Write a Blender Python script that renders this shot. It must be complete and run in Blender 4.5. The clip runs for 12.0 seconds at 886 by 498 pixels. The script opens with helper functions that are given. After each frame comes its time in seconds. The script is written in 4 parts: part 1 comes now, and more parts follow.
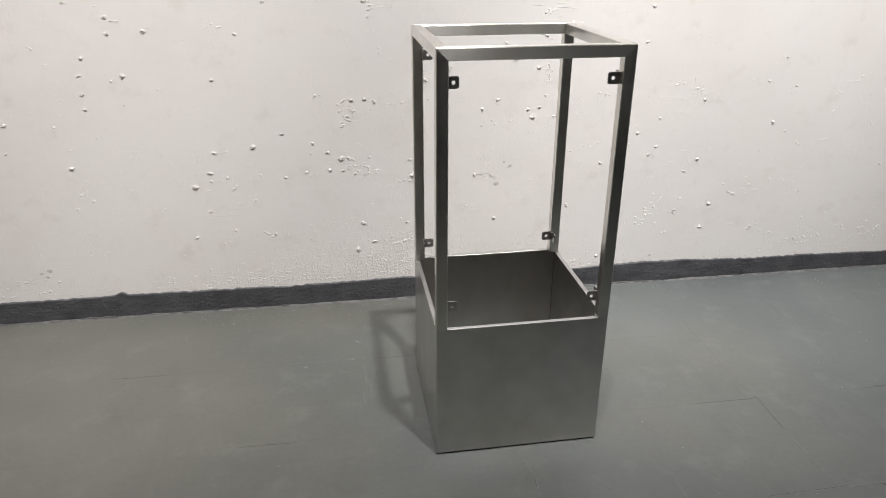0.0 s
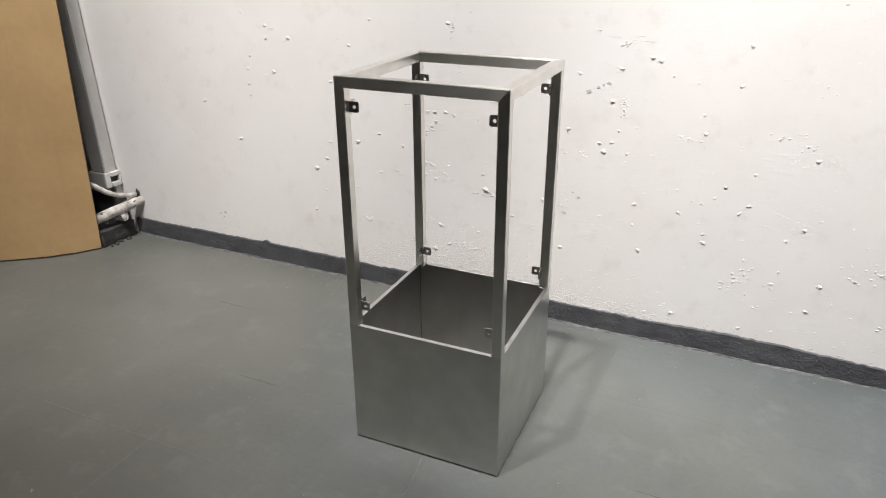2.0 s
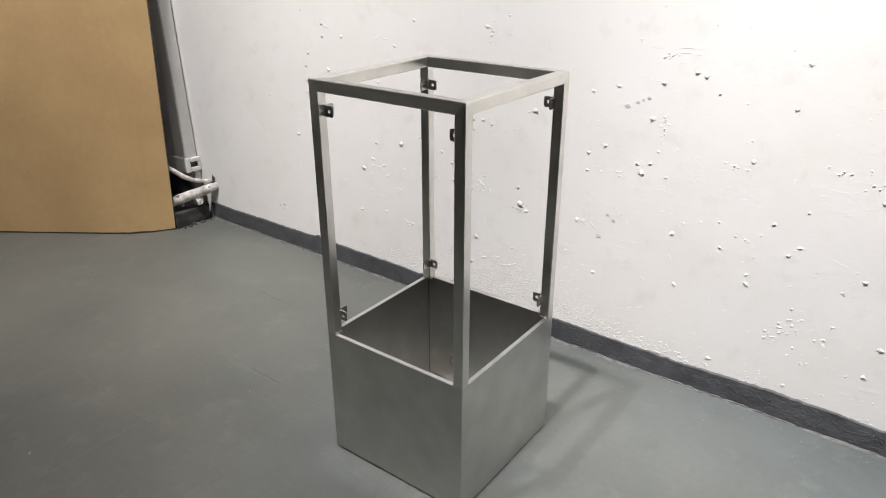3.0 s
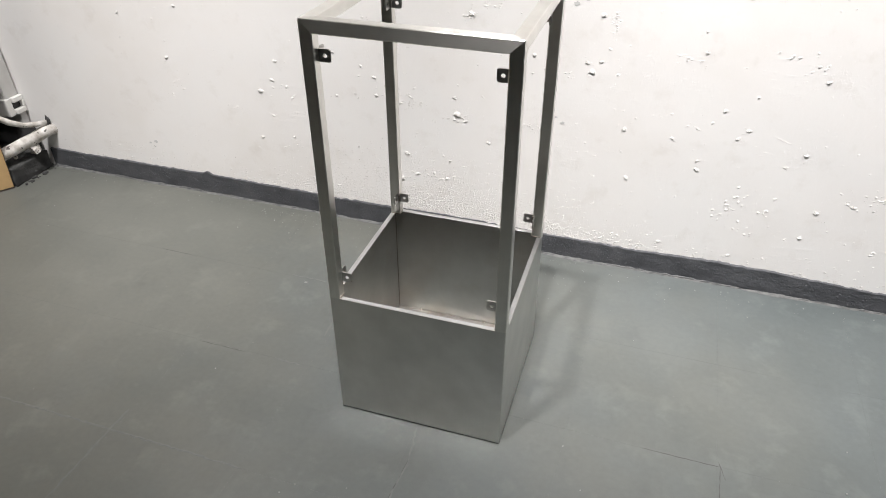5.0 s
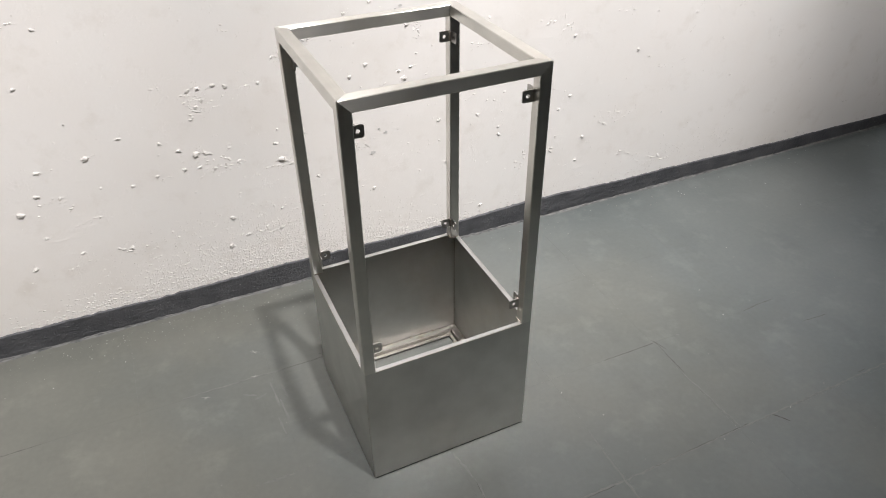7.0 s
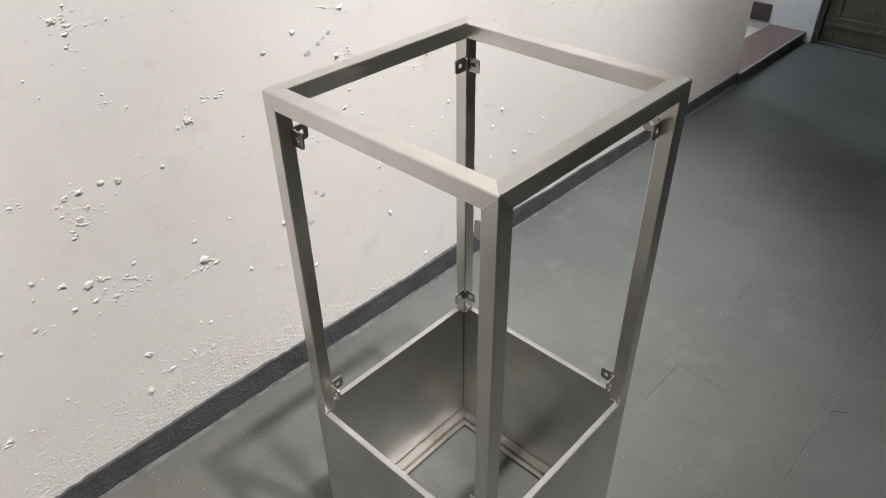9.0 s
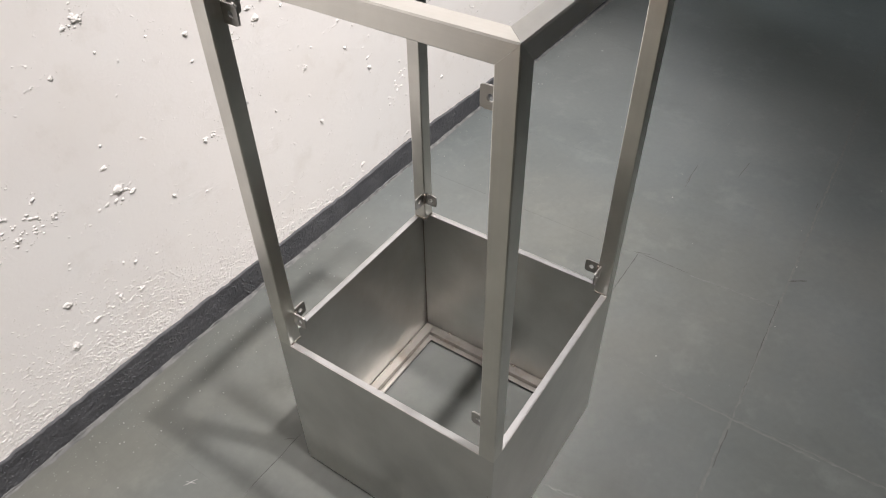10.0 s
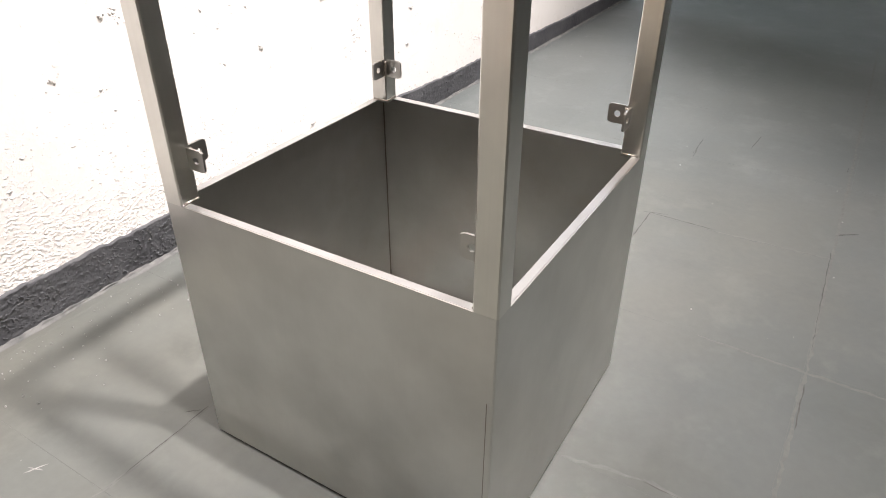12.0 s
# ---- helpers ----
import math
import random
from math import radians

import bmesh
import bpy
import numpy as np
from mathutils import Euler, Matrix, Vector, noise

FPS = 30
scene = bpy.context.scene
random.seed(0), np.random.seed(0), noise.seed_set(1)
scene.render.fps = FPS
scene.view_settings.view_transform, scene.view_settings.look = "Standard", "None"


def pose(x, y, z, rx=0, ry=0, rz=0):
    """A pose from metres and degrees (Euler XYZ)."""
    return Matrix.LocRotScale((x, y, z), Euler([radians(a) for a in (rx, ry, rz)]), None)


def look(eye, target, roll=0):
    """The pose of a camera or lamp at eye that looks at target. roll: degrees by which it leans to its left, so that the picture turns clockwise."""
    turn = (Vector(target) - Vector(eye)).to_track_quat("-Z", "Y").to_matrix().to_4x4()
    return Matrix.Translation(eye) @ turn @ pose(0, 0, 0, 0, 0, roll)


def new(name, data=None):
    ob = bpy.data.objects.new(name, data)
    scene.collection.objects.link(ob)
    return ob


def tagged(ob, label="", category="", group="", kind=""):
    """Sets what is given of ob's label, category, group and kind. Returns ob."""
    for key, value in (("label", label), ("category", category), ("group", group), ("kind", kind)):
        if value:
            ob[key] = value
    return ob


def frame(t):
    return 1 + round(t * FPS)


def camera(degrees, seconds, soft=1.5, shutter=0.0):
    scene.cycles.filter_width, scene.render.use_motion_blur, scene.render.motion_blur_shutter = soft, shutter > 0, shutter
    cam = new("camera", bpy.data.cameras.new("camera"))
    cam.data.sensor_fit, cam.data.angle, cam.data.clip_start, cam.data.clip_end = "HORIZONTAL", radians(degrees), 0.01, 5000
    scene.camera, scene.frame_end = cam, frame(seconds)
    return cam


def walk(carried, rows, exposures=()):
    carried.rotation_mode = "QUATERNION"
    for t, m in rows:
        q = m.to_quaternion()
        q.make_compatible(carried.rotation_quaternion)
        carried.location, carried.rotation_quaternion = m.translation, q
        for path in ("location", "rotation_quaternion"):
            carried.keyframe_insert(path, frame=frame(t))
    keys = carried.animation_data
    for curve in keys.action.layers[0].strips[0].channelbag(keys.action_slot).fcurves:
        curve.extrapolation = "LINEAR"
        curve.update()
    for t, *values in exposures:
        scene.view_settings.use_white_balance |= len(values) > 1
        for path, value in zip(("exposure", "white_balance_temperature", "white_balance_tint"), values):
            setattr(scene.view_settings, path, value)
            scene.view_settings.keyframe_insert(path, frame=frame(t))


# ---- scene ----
cam = camera(65.1, 12.0, soft=1.0)
PATH = [
    (0, (-0.001, -0.029, 1.323), (0.269, 1.778, 0.509), 0.1),
    (0.5, (0.277, -0.092, 1.359), (0.322, 1.734, 0.544), 0.0),
    (1, (0.578, -0.085, 1.363), (0.348, 1.726, 0.544), 0.0),
    (1.5, (0.892, -0.074, 1.385), (0.33, 1.663, 0.567), -0.2),
    (2, (1.189, 0.033, 1.418), (0.424, 1.691, 0.601), -0.3),
    (2.5, (1.368, 0.219, 1.419), (0.452, 1.795, 0.597), -0.2),
    (3, (1.496, 0.353, 1.418), (0.391, 1.806, 0.599), -0.1),
    (3.5, (1.539, 0.39, 1.424), (0.395, 1.791, 0.571), -0.0),
    (3.7, (1.515, 0.374, 1.444), (0.398, 1.744, 0.509), 0.1),
    (5.5, (0.634, 0.206, 1.548), (0.429, 1.828, 0.397), -0.5),
    (6, (0.356, 0.144, 1.606), (0.464, 1.77, 0.447), -0.4),
    (6.5, (0.091, 0.228, 1.635), (0.524, 1.797, 0.473), -0.4),
    (6.7, (0.014, 0.272, 1.636), (0.544, 1.807, 0.469), -0.5),
    (8.3, (-0.358, 0.831, 1.545), (0.709, 2.056, 0.379), -0.6),
    (8.5, (-0.351, 0.907, 1.557), (0.753, 2.096, 0.387), -0.7),
    (9, (-0.314, 1.082, 1.522), (0.847, 2.215, 0.352), -0.9),
    (9.5, (-0.313, 1.205, 1.442), (0.946, 2.222, 0.266), -0.7),
    (10, (-0.307, 1.23, 1.393), (0.902, 2.08, 0.046), -1.0),
    (10.5, (-0.323, 1.178, 1.397), (0.829, 1.917, -0.061), -0.9),
    (11, (-0.336, 1.176, 1.258), (0.818, 1.887, -0.213), -0.3),
    (11.5, (-0.28, 1.251, 0.923), (0.998, 2.045, -0.394), -0.1),
    (12, (-0.262, 1.274, 0.809), (1.183, 2.165, -0.249), 0.2),
]
EXPOSURES = [(0, 0.05, 6440, 10), (1.0, 0.11, 6430, 9), (2.5, 0.24, 6380, 10), (3.7, 0.28, 6280, 9), (5.5, 0.42, 6360, 9), (6.0, 0.34, 6400, 9), (6.7, 0.21, 6440, 10),
             (8.5, 0.21, 6500, 10), (9.0, 0.03, 6500, 11), (9.5, -0.06, 6500, 12), (10.0, 0.27, 6520, 12), (10.5, 0.38, 6560, 12), (11.0, 0.77, 6640, 14), (11.5, 1.12, 6670, 14), (12, 1.00, 6670, 14)]
walk(cam, [(t, look(eye, target, roll)) for t, eye, target, roll in PATH], EXPOSURES)

# ---- world and light ----
world = bpy.data.worlds.new("world")
scene.world = world
world.use_nodes = True
world.node_tree.nodes["Background"].inputs[0].default_value = (0.9, 0.95, 1.0, 1)
world.node_tree.nodes["Background"].inputs[1].default_value = 0.02


def spot(name, eye, target, watts, cone, blend, size, color):
    data = bpy.data.lights.new(name, "SPOT")
    data.energy, data.spot_size, data.spot_blend = watts, radians(cone), blend
    data.shadow_soft_size, data.color = size, color
    ob = new(name, data)
    ob.matrix_world = look(eye, target)
    return ob


WARM = (1.0, 0.947, 0.922)
scene.cycles.caustics_reflective, scene.cycles.blur_glossy = True, 0.0  # the steel throws light onto the floor
spot("unseen_spot", (0.67, 0.715, 4.6), (0.75, 2.46, 1.15), 590, 62, 1.0, 0.06, WARM)
spot("unseen_spot", (0.17, 0.715, 4.6), (0.12, 1.80, 0.3), 375, 62, 1.0, 0.07, WARM)
spot("unseen_spot", (-0.33, 0.715, 4.6), (-0.2, 2.46, 1.15), 60, 62, 1.0, 0.06, WARM)
# unseen spots added to brighten the right wall, its far end and the corner
spot("unseen_spot", (2.10, 1.10, 4.6), (1.54, 2.42, 0.88), 745, 39, 1.0, 0.14, WARM)
spot("unseen_spot", (2.9, -1.2, 3.6), (2.95, 2.46, 1.50), 300, 41, 1.0, 0.10, WARM)
spot("unseen_spot", (-0.9, 0.55, 4.6), (-1.92, 2.25, 1.0), 690, 60, 1.0, 0.14, WARM)
# unseen point lamp, added in place of the passage's cool daylight
passage = bpy.data.lights.new("passage_fill", "POINT")
passage.energy, passage.shadow_soft_size, passage.color = 60, 0.12, (0.80, 0.90, 1.0)
new("passage_fill", passage).location = (3.75, 3.2, 2.6)



# ---- materials ----
def material(name):
    m = bpy.data.materials.new(name)
    m.use_nodes = True
    return m, m.node_tree.nodes, m.node_tree.links, m.node_tree.nodes["Principled BSDF"]


def ramp(nodes, links, source, stops):
    r = nodes.new("ShaderNodeValToRGB")
    while len(r.color_ramp.elements) < len(stops):
        r.color_ramp.elements.new(0.5)
    for e, (p, c) in zip(r.color_ramp.elements, stops):
        e.position, e.color = p, (*c, 1)
    links.new(source, r.inputs[0])
    return r.outputs[0]


def noise_tex(nodes, links, coord, scale, detail=4.0, rough=0.55, stretch=None):
    n = nodes.new("ShaderNodeTexNoise")
    n.inputs["Scale"].default_value, n.inputs["Detail"].default_value = scale, detail
    n.inputs["Roughness"].default_value = rough
    if stretch:
        mp = nodes.new("ShaderNodeMapping")
        mp.inputs["Scale"].default_value = stretch
        links.new(coord, mp.inputs[0])
        coord = mp.outputs[0]
    links.new(coord, n.inputs["Vector"])
    return n.outputs["Fac"]


def mixed(nodes, links, fac, a, b, mode="MIX"):
    m = nodes.new("ShaderNodeMix")
    m.data_type, m.blend_type = "RGBA", mode
    for value, slot in ((fac, m.inputs[0]), (a, m.inputs[6]), (b, m.inputs[7])):
        if hasattr(value, "links"):
            links.new(value, slot)
        else:
            slot.default_value = value if slot == m.inputs[0] else (*value, 1)
    return m.outputs[2]


def bump(nodes, links, height, strength, distance, normal=None):
    b = nodes.new("ShaderNodeBump")
    b.inputs["Strength"].default_value, b.inputs["Distance"].default_value = strength, distance
    links.new(height, b.inputs["Height"])
    if normal:
        links.new(normal, b.inputs["Normal"])
    return b.outputs["Normal"]


def world_coord(nodes):
    return nodes.new("ShaderNodeNewGeometry").outputs["Position"]


def painted(name, dark, light, scale, roughness, grain, relief, dirt=None, swell=1.6):
    """Mottled paint: two scales of tone, grain relief and, if given, specks of another colour."""
    m, nodes, links, p = material(name)
    co = world_coord(nodes)
    tone = ramp(nodes, links, noise_tex(nodes, links, co, scale, 5), [(0.3, dark), (0.7, light)])
    fine = ramp(nodes, links, noise_tex(nodes, links, co, scale * 12, 3), [(0.3, (0.94,) * 3), (0.7, (1.0,) * 3)])
    col = mixed(nodes, links, 1.0, tone, fine, "MULTIPLY")
    if dirt:
        colour, size, least = dirt
        spots = ramp(nodes, links, noise_tex(nodes, links, co, size, 2), [(least, (0, 0, 0)), (least + 0.04, (1, 1, 1))])
        col = mixed(nodes, links, spots, col, colour)
    links.new(col, p.inputs["Base Color"])
    p.inputs["Roughness"].default_value = roughness
    n1 = bump(nodes, links, noise_tex(nodes, links, co, grain, 5, 0.6), 0.5, relief)
    n2 = bump(nodes, links, noise_tex(nodes, links, co, grain * 0.12, 3), 0.35, relief * swell, n1)
    links.new(n2, p.inputs["Normal"])
    return m


def brushed_steel(name, grain_axis, tint=(0.76, 0.748, 0.705), roughness=0.292, aniso=0.5, lines=0.03, vary=0.008, stain=0.0):
    """Brushed stainless steel; the grain runs along grain_axis and spreads reflections across it."""
    m, nodes, links, p = material(name)
    co = nodes.new("ShaderNodeTexCoord").outputs["Object"]
    stretch = tuple(4 if a else 260 for a in grain_axis)
    grain = noise_tex(nodes, links, co, 1.0, 3, 0.6, stretch)
    cloud = noise_tex(nodes, links, co, 9.0, 4)
    tone = ramp(nodes, links, cloud, [(0.32, tuple(c * 0.86 for c in tint)), (0.66, tint)])
    line = ramp(nodes, links, grain, [(0.3, (1.0 - lines,) * 3), (0.7, (1.0,) * 3)])
    if stain:
        patch = ramp(nodes, links, noise_tex(nodes, links, co, 11.0, 6, 0.65), [(0.52, (0, 0, 0)), (0.72, (stain,) * 3)])
        tone = mixed(nodes, links, patch, tone, tuple(c * k for c, k in zip(tint, (0.74, 0.66, 0.55))))
    links.new(mixed(nodes, links, 1.0, tone, line, "MULTIPLY"), p.inputs["Base Color"])
    p.inputs["Metallic"].default_value = 1.0
    rr = nodes.new("ShaderNodeMapRange")
    rr.inputs["To Min"].default_value, rr.inputs["To Max"].default_value = roughness - vary, roughness + vary
    links.new(cloud, rr.inputs["Value"])
    links.new(rr.outputs[0], p.inputs["Roughness"])
    if aniso:
        way = nodes.new("ShaderNodeCombineXYZ")
        for k in range(3):
            way.inputs[k].default_value = grain_axis[k]
        p.inputs["Anisotropic"].default_value = aniso
        p.inputs["Anisotropic Rotation"].default_value = 0.25
        links.new(way.outputs[0], p.inputs["Tangent"])
    links.new(bump(nodes, links, grain, 0.4 * lines, 0.0002), p.inputs["Normal"])
    return m


def wall_paint():
    """White paint over hand-laid plaster: faint tone clouds, trowel ridges and scattered tiny nubs."""
    m, nodes, links, p = material("white_wall_paint")
    co = world_coord(nodes)
    tone = ramp(nodes, links, noise_tex(nodes, links, co, 1.9, 6, 0.6), [(0.28, (0.765, 0.742, 0.71)), (0.5, (0.80, 0.784, 0.763)), (0.72, (0.80, 0.795, 0.78))])
    stain = ramp(nodes, links, noise_tex(nodes, links, co, 9.0, 5, 0.65), [(0.26, (0.925, 0.915, 0.90)), (0.44, (1, 1, 1))])
    links.new(mixed(nodes, links, 1.0, tone, stain, "MULTIPLY"), p.inputs["Base Color"])
    p.inputs["Roughness"].default_value = 0.75
    n = bump(nodes, links, noise_tex(nodes, links, co, 120, 5, 0.6), 0.5, 0.0006)
    n = bump(nodes, links, noise_tex(nodes, links, co, 14, 4, 0.6), 0.4, 0.0014, n)
    where = ramp(nodes, links, noise_tex(nodes, links, co, 3.3, 5, 0.65), [(0.54, (0, 0, 0)), (0.70, (1, 1, 1))])
    streaks = ramp(nodes, links, noise_tex(nodes, links, co, 1.0, 6, 0.65, (14, 14, 60)), [(0.50, (0, 0, 0)), (0.78, (1, 1, 1))])
    n = bump(nodes, links, mixed(nodes, links, 1.0, where, streaks, "MULTIPLY"), 0.5, 0.0013, n)
    there = ramp(nodes, links, noise_tex(nodes, links, co, 6.1, 5, 0.65), [(0.55, (0, 0, 0)), (0.72, (1, 1, 1))])
    skins = ramp(nodes, links, noise_tex(nodes, links, co, 95, 5, 0.65), [(0.50, (0, 0, 0)), (0.62, (1, 1, 1))])
    n = bump(nodes, links, mixed(nodes, links, 1.0, there, skins, "MULTIPLY"), 0.6, 0.0009, n)
    nubs = ramp(nodes, links, noise_tex(nodes, links, co, 75, 2, 0.5), [(0.70, (0, 0, 0)), (0.80, (1, 1, 1))])
    links.new(bump(nodes, links, nubs, 0.8, 0.0016, n), p.inputs["Normal"])
    return m


WALL_PAINT = wall_paint()
LUMP_PAINT = painted("white_lump_paint", (0.70, 0.682, 0.658), (0.78, 0.764, 0.742), 30.0, 0.85, 300, 0.0012, ((0.48, 0.46, 0.43), 150, 0.64))
# white jamb paint with the cool passage light tinted into it, plus dirt specks
JAMB_PAINT = painted("cool_lit_jamb_paint", (0.80, 0.82, 0.85), (0.86, 0.88, 0.90), 3.0, 0.6, 90, 0.0006, ((0.45, 0.43, 0.40), 30, 0.74))
BARE_PLASTER = painted("bare_grey_plaster", (0.50, 0.50, 0.49), (0.64, 0.64, 0.63), 60.0, 0.9, 300, 0.0006)
BASE_PAINT = painted("dark_grey_band_paint", (0.050, 0.052, 0.058), (0.088, 0.091, 0.098), 11.0, 0.65, 210, 0.0036, ((0.35, 0.36, 0.37), 70, 0.76))


def floor_paint():
    """Worn floor paint: broad clouds, soft pale stains, dark scuffs and uneven gloss."""
    m, nodes, links, p = material("grey_green_floor_paint")
    co = world_coord(nodes)
    tone = ramp(nodes, links, noise_tex(nodes, links, co, 1.5, 6, 0.6), [(0.28, (0.101, 0.111, 0.107)), (0.72, (0.148, 0.156, 0.148))])
    stain = ramp(nodes, links, noise_tex(nodes, links, co, 7.0, 6, 0.65), [(0.54, (0, 0, 0)), (0.80, (1, 1, 1))])
    col = mixed(nodes, links, stain, tone, (0.160, 0.170, 0.161))
    # browner paint towards the cardboard, greener towards the passage
    side = nodes.new("ShaderNodeSeparateXYZ")
    links.new(co, side.inputs[0])
    drift = nodes.new("ShaderNodeMath")
    drift.operation = "MULTIPLY_ADD"
    drift.inputs[1].default_value = 0.14
    links.new(side.outputs[0], drift.inputs[0])
    links.new(noise_tex(nodes, links, co, 0.9, 4, 0.6), drift.inputs[2])
    hue = ramp(nodes, links, drift.outputs[0], [(0.42, (1.0, 0.965, 0.905)), (0.72, (0.925, 0.96, 0.99))])
    col = mixed(nodes, links, 1.0, col, hue, "MULTIPLY")
    scuff = ramp(nodes, links, noise_tex(nodes, links, co, 5.0, 6, 0.7, (1.0, 0.45, 1)), [(0.26, (0.88,) * 3), (0.44, (1, 1, 1))])
    col = mixed(nodes, links, 1.0, col, scuff, "MULTIPLY")
    fine = ramp(nodes, links, noise_tex(nodes, links, co, 55, 4), [(0.3, (0.93,) * 3), (0.7, (1.0,) * 3)])
    col = mixed(nodes, links, 1.0, col, fine, "MULTIPLY")
    specks = ramp(nodes, links, noise_tex(nodes, links, co, 60, 2), [(0.79, (0, 0, 0)), (0.82, (1, 1, 1))])
    links.new(mixed(nodes, links, specks, col, (0.24, 0.245, 0.24)), p.inputs["Base Color"])
    gloss = nodes.new("ShaderNodeMapRange")
    gloss.inputs["To Min"].default_value, gloss.inputs["To Max"].default_value = 0.32, 0.54
    links.new(noise_tex(nodes, links, co, 6.0, 5), gloss.inputs["Value"])
    links.new(gloss.outputs[0], p.inputs["Roughness"])
    p.inputs["Specular IOR Level"].default_value = 0.32
    n1 = bump(nodes, links, noise_tex(nodes, links, co, 90, 5, 0.6), 0.5, 0.0004)
    links.new(bump(nodes, links, noise_tex(nodes, links, co, 9, 3), 0.4, 0.0012, n1), p.inputs["Normal"])
    return m


FLOOR_PAINT = floor_paint()
JOINT_PAINT = painted("joint_paint", (0.086, 0.092, 0.089), (0.118, 0.125, 0.120), 9.0, 0.5, 90, 0.0005)
CRACK_PAINT = painted("dark_joint_dirt", (0.04, 0.04, 0.038), (0.09, 0.09, 0.086), 60.0, 0.8, 200, 0.0008)
RIDGE_PAINT = painted("pale_joint_ridge", (0.098, 0.104, 0.099), (0.136, 0.143, 0.135), 60.0, 0.5, 200, 0.0008)
FAINT_PAINT = painted("faint_scuff_paint", (0.114, 0.121, 0.116), (0.144, 0.151, 0.144), 40.0, 0.55, 200, 0.0004)
SCUFF_PAINT = painted("white_scuff_paint", (0.17, 0.175, 0.168), (0.32, 0.32, 0.31), 60.0, 0.7, 200, 0.0004)
CHIP_PAINT = painted("pale_chip_paint", (0.24, 0.24, 0.232), (0.36, 0.36, 0.35), 60.0, 0.8, 200, 0.0006)
EDGE_PAINT = painted("dusty_floor_edge_paint", (0.07, 0.074, 0.073), (0.165, 0.166, 0.162), 40.0, 0.75, 120, 0.0012)
CEILING_PAINT = painted("grey_ceiling_paint", (0.50, 0.50, 0.49), (0.58, 0.58, 0.57), 1.5, 0.9, 60, 0.001)
# wall colour lowered so the steel mirrors a dim, unlit room
FAR_PAINT = painted("dark_room_wall_paint", (0.30, 0.298, 0.29), (0.37, 0.365, 0.355), 1.2, 0.85, 60, 0.001)
CARDBOARD = painted("brown_cardboard", (0.42, 0.275, 0.125), (0.50, 0.335, 0.158), 3.0, 0.8, 220, 0.0004)
TORN_CARD = painted("torn_cardboard", (0.20, 0.13, 0.06), (0.40, 0.28, 0.14), 90.0, 0.9, 220, 0.0004)
STONE = painted("red_brown_threshold_stone", (0.15, 0.095, 0.09), (0.20, 0.13, 0.122), 20.0, 0.4, 120, 0.0003)
PINK_STONE = painted("pale_stone_edge", (0.30, 0.27, 0.265), (0.40, 0.365, 0.36), 20.0, 0.5, 120, 0.0004)
CREAM_TILE = painted("cream_floor_tile", (0.55, 0.51, 0.45), (0.63, 0.59, 0.53), 4.0, 0.35, 90, 0.0003)
BROWN_PAINT = painted("brown_skirting_paint", (0.06, 0.045, 0.04), (0.10, 0.075, 0.065), 9.0, 0.5, 90, 0.0008)
OLIVE_METAL = painted("worn_olive_door_metal", (0.075, 0.082, 0.055), (0.125, 0.132, 0.088), 4.0, 0.5, 60, 0.0008, ((0.34, 0.34, 0.28), 60, 0.68))
DOOR_FRAME_METAL = painted("dull_grey_door_frame", (0.10, 0.10, 0.095), (0.16, 0.155, 0.145), 8.0, 0.45, 90, 0.0005)
TRUNK_PLASTIC = painted("grey_trunking", (0.52, 0.51, 0.49), (0.60, 0.59, 0.57), 3.0, 0.5, 90, 0.0003)
CLIP_PLASTIC = painted("white_clip_plastic", (0.70, 0.69, 0.66), (0.78, 0.77, 0.74), 6.0, 0.5, 90, 0.0003)
PIPE_WRAP = painted("dirty_white_pipe_wrap", (0.36, 0.33, 0.29), (0.78, 0.76, 0.72), 30.0, 0.8, 120, 0.004, ((0.09, 0.08, 0.07), 55, 0.63))
# near-black for crumbs and pads, and for shade in voids and holes
DARK_HOLE = painted("dark_rubble_and_shade", (0.03, 0.03, 0.03), (0.07, 0.07, 0.068), 12.0, 0.9, 120, 0.004)
STEEL_Z = brushed_steel("brushed_steel_upright", (0, 0, 1))
STEEL_X = brushed_steel("brushed_steel_along_x", (1, 0, 0), roughness=0.325, aniso=0.9, stain=0.2)
STEEL_Y = brushed_steel("brushed_steel_along_y", (0, 1, 0), stain=0.2)
STEEL_PANEL = brushed_steel("brushed_steel_sheet", (0, 0, 1), (0.66, 0.652, 0.625), 0.297, 0.5, 0.012, 0.005, 0.06)
STEEL_INNER = brushed_steel("brushed_steel_inner_sheet", (0, 0, 1), (0.61, 0.605, 0.588), 0.34, 0.35, 0.015, 0.035, 0.22)
STEEL_FOLD = brushed_steel("brushed_steel_fold", (0, 0, 1), (0.66, 0.652, 0.625), 0.297, 0.5, 0.012, 0.005)
STEEL_RIM = brushed_steel("bright_folded_rim", (0, 0, 1), (0.60, 0.603, 0.60), 0.42, 0)
STEEL_TAB = brushed_steel("cut_steel_tab", (0, 0, 1), (0.50, 0.49, 0.47), 0.34, 0)
HEATED = brushed_steel("heat_tinted_steel", (0, 0, 1), (0.43, 0.412, 0.38), 0.46, 0, 0.05, 0.05, 0.85)
WELD = brushed_steel("tinted_weld_bead", (0, 0, 1), (0.40, 0.365, 0.32), 0.45, 0)
SEAM = brushed_steel("dark_sheet_seam", (0, 0, 1), (0.30, 0.27, 0.24), 0.5, 0)


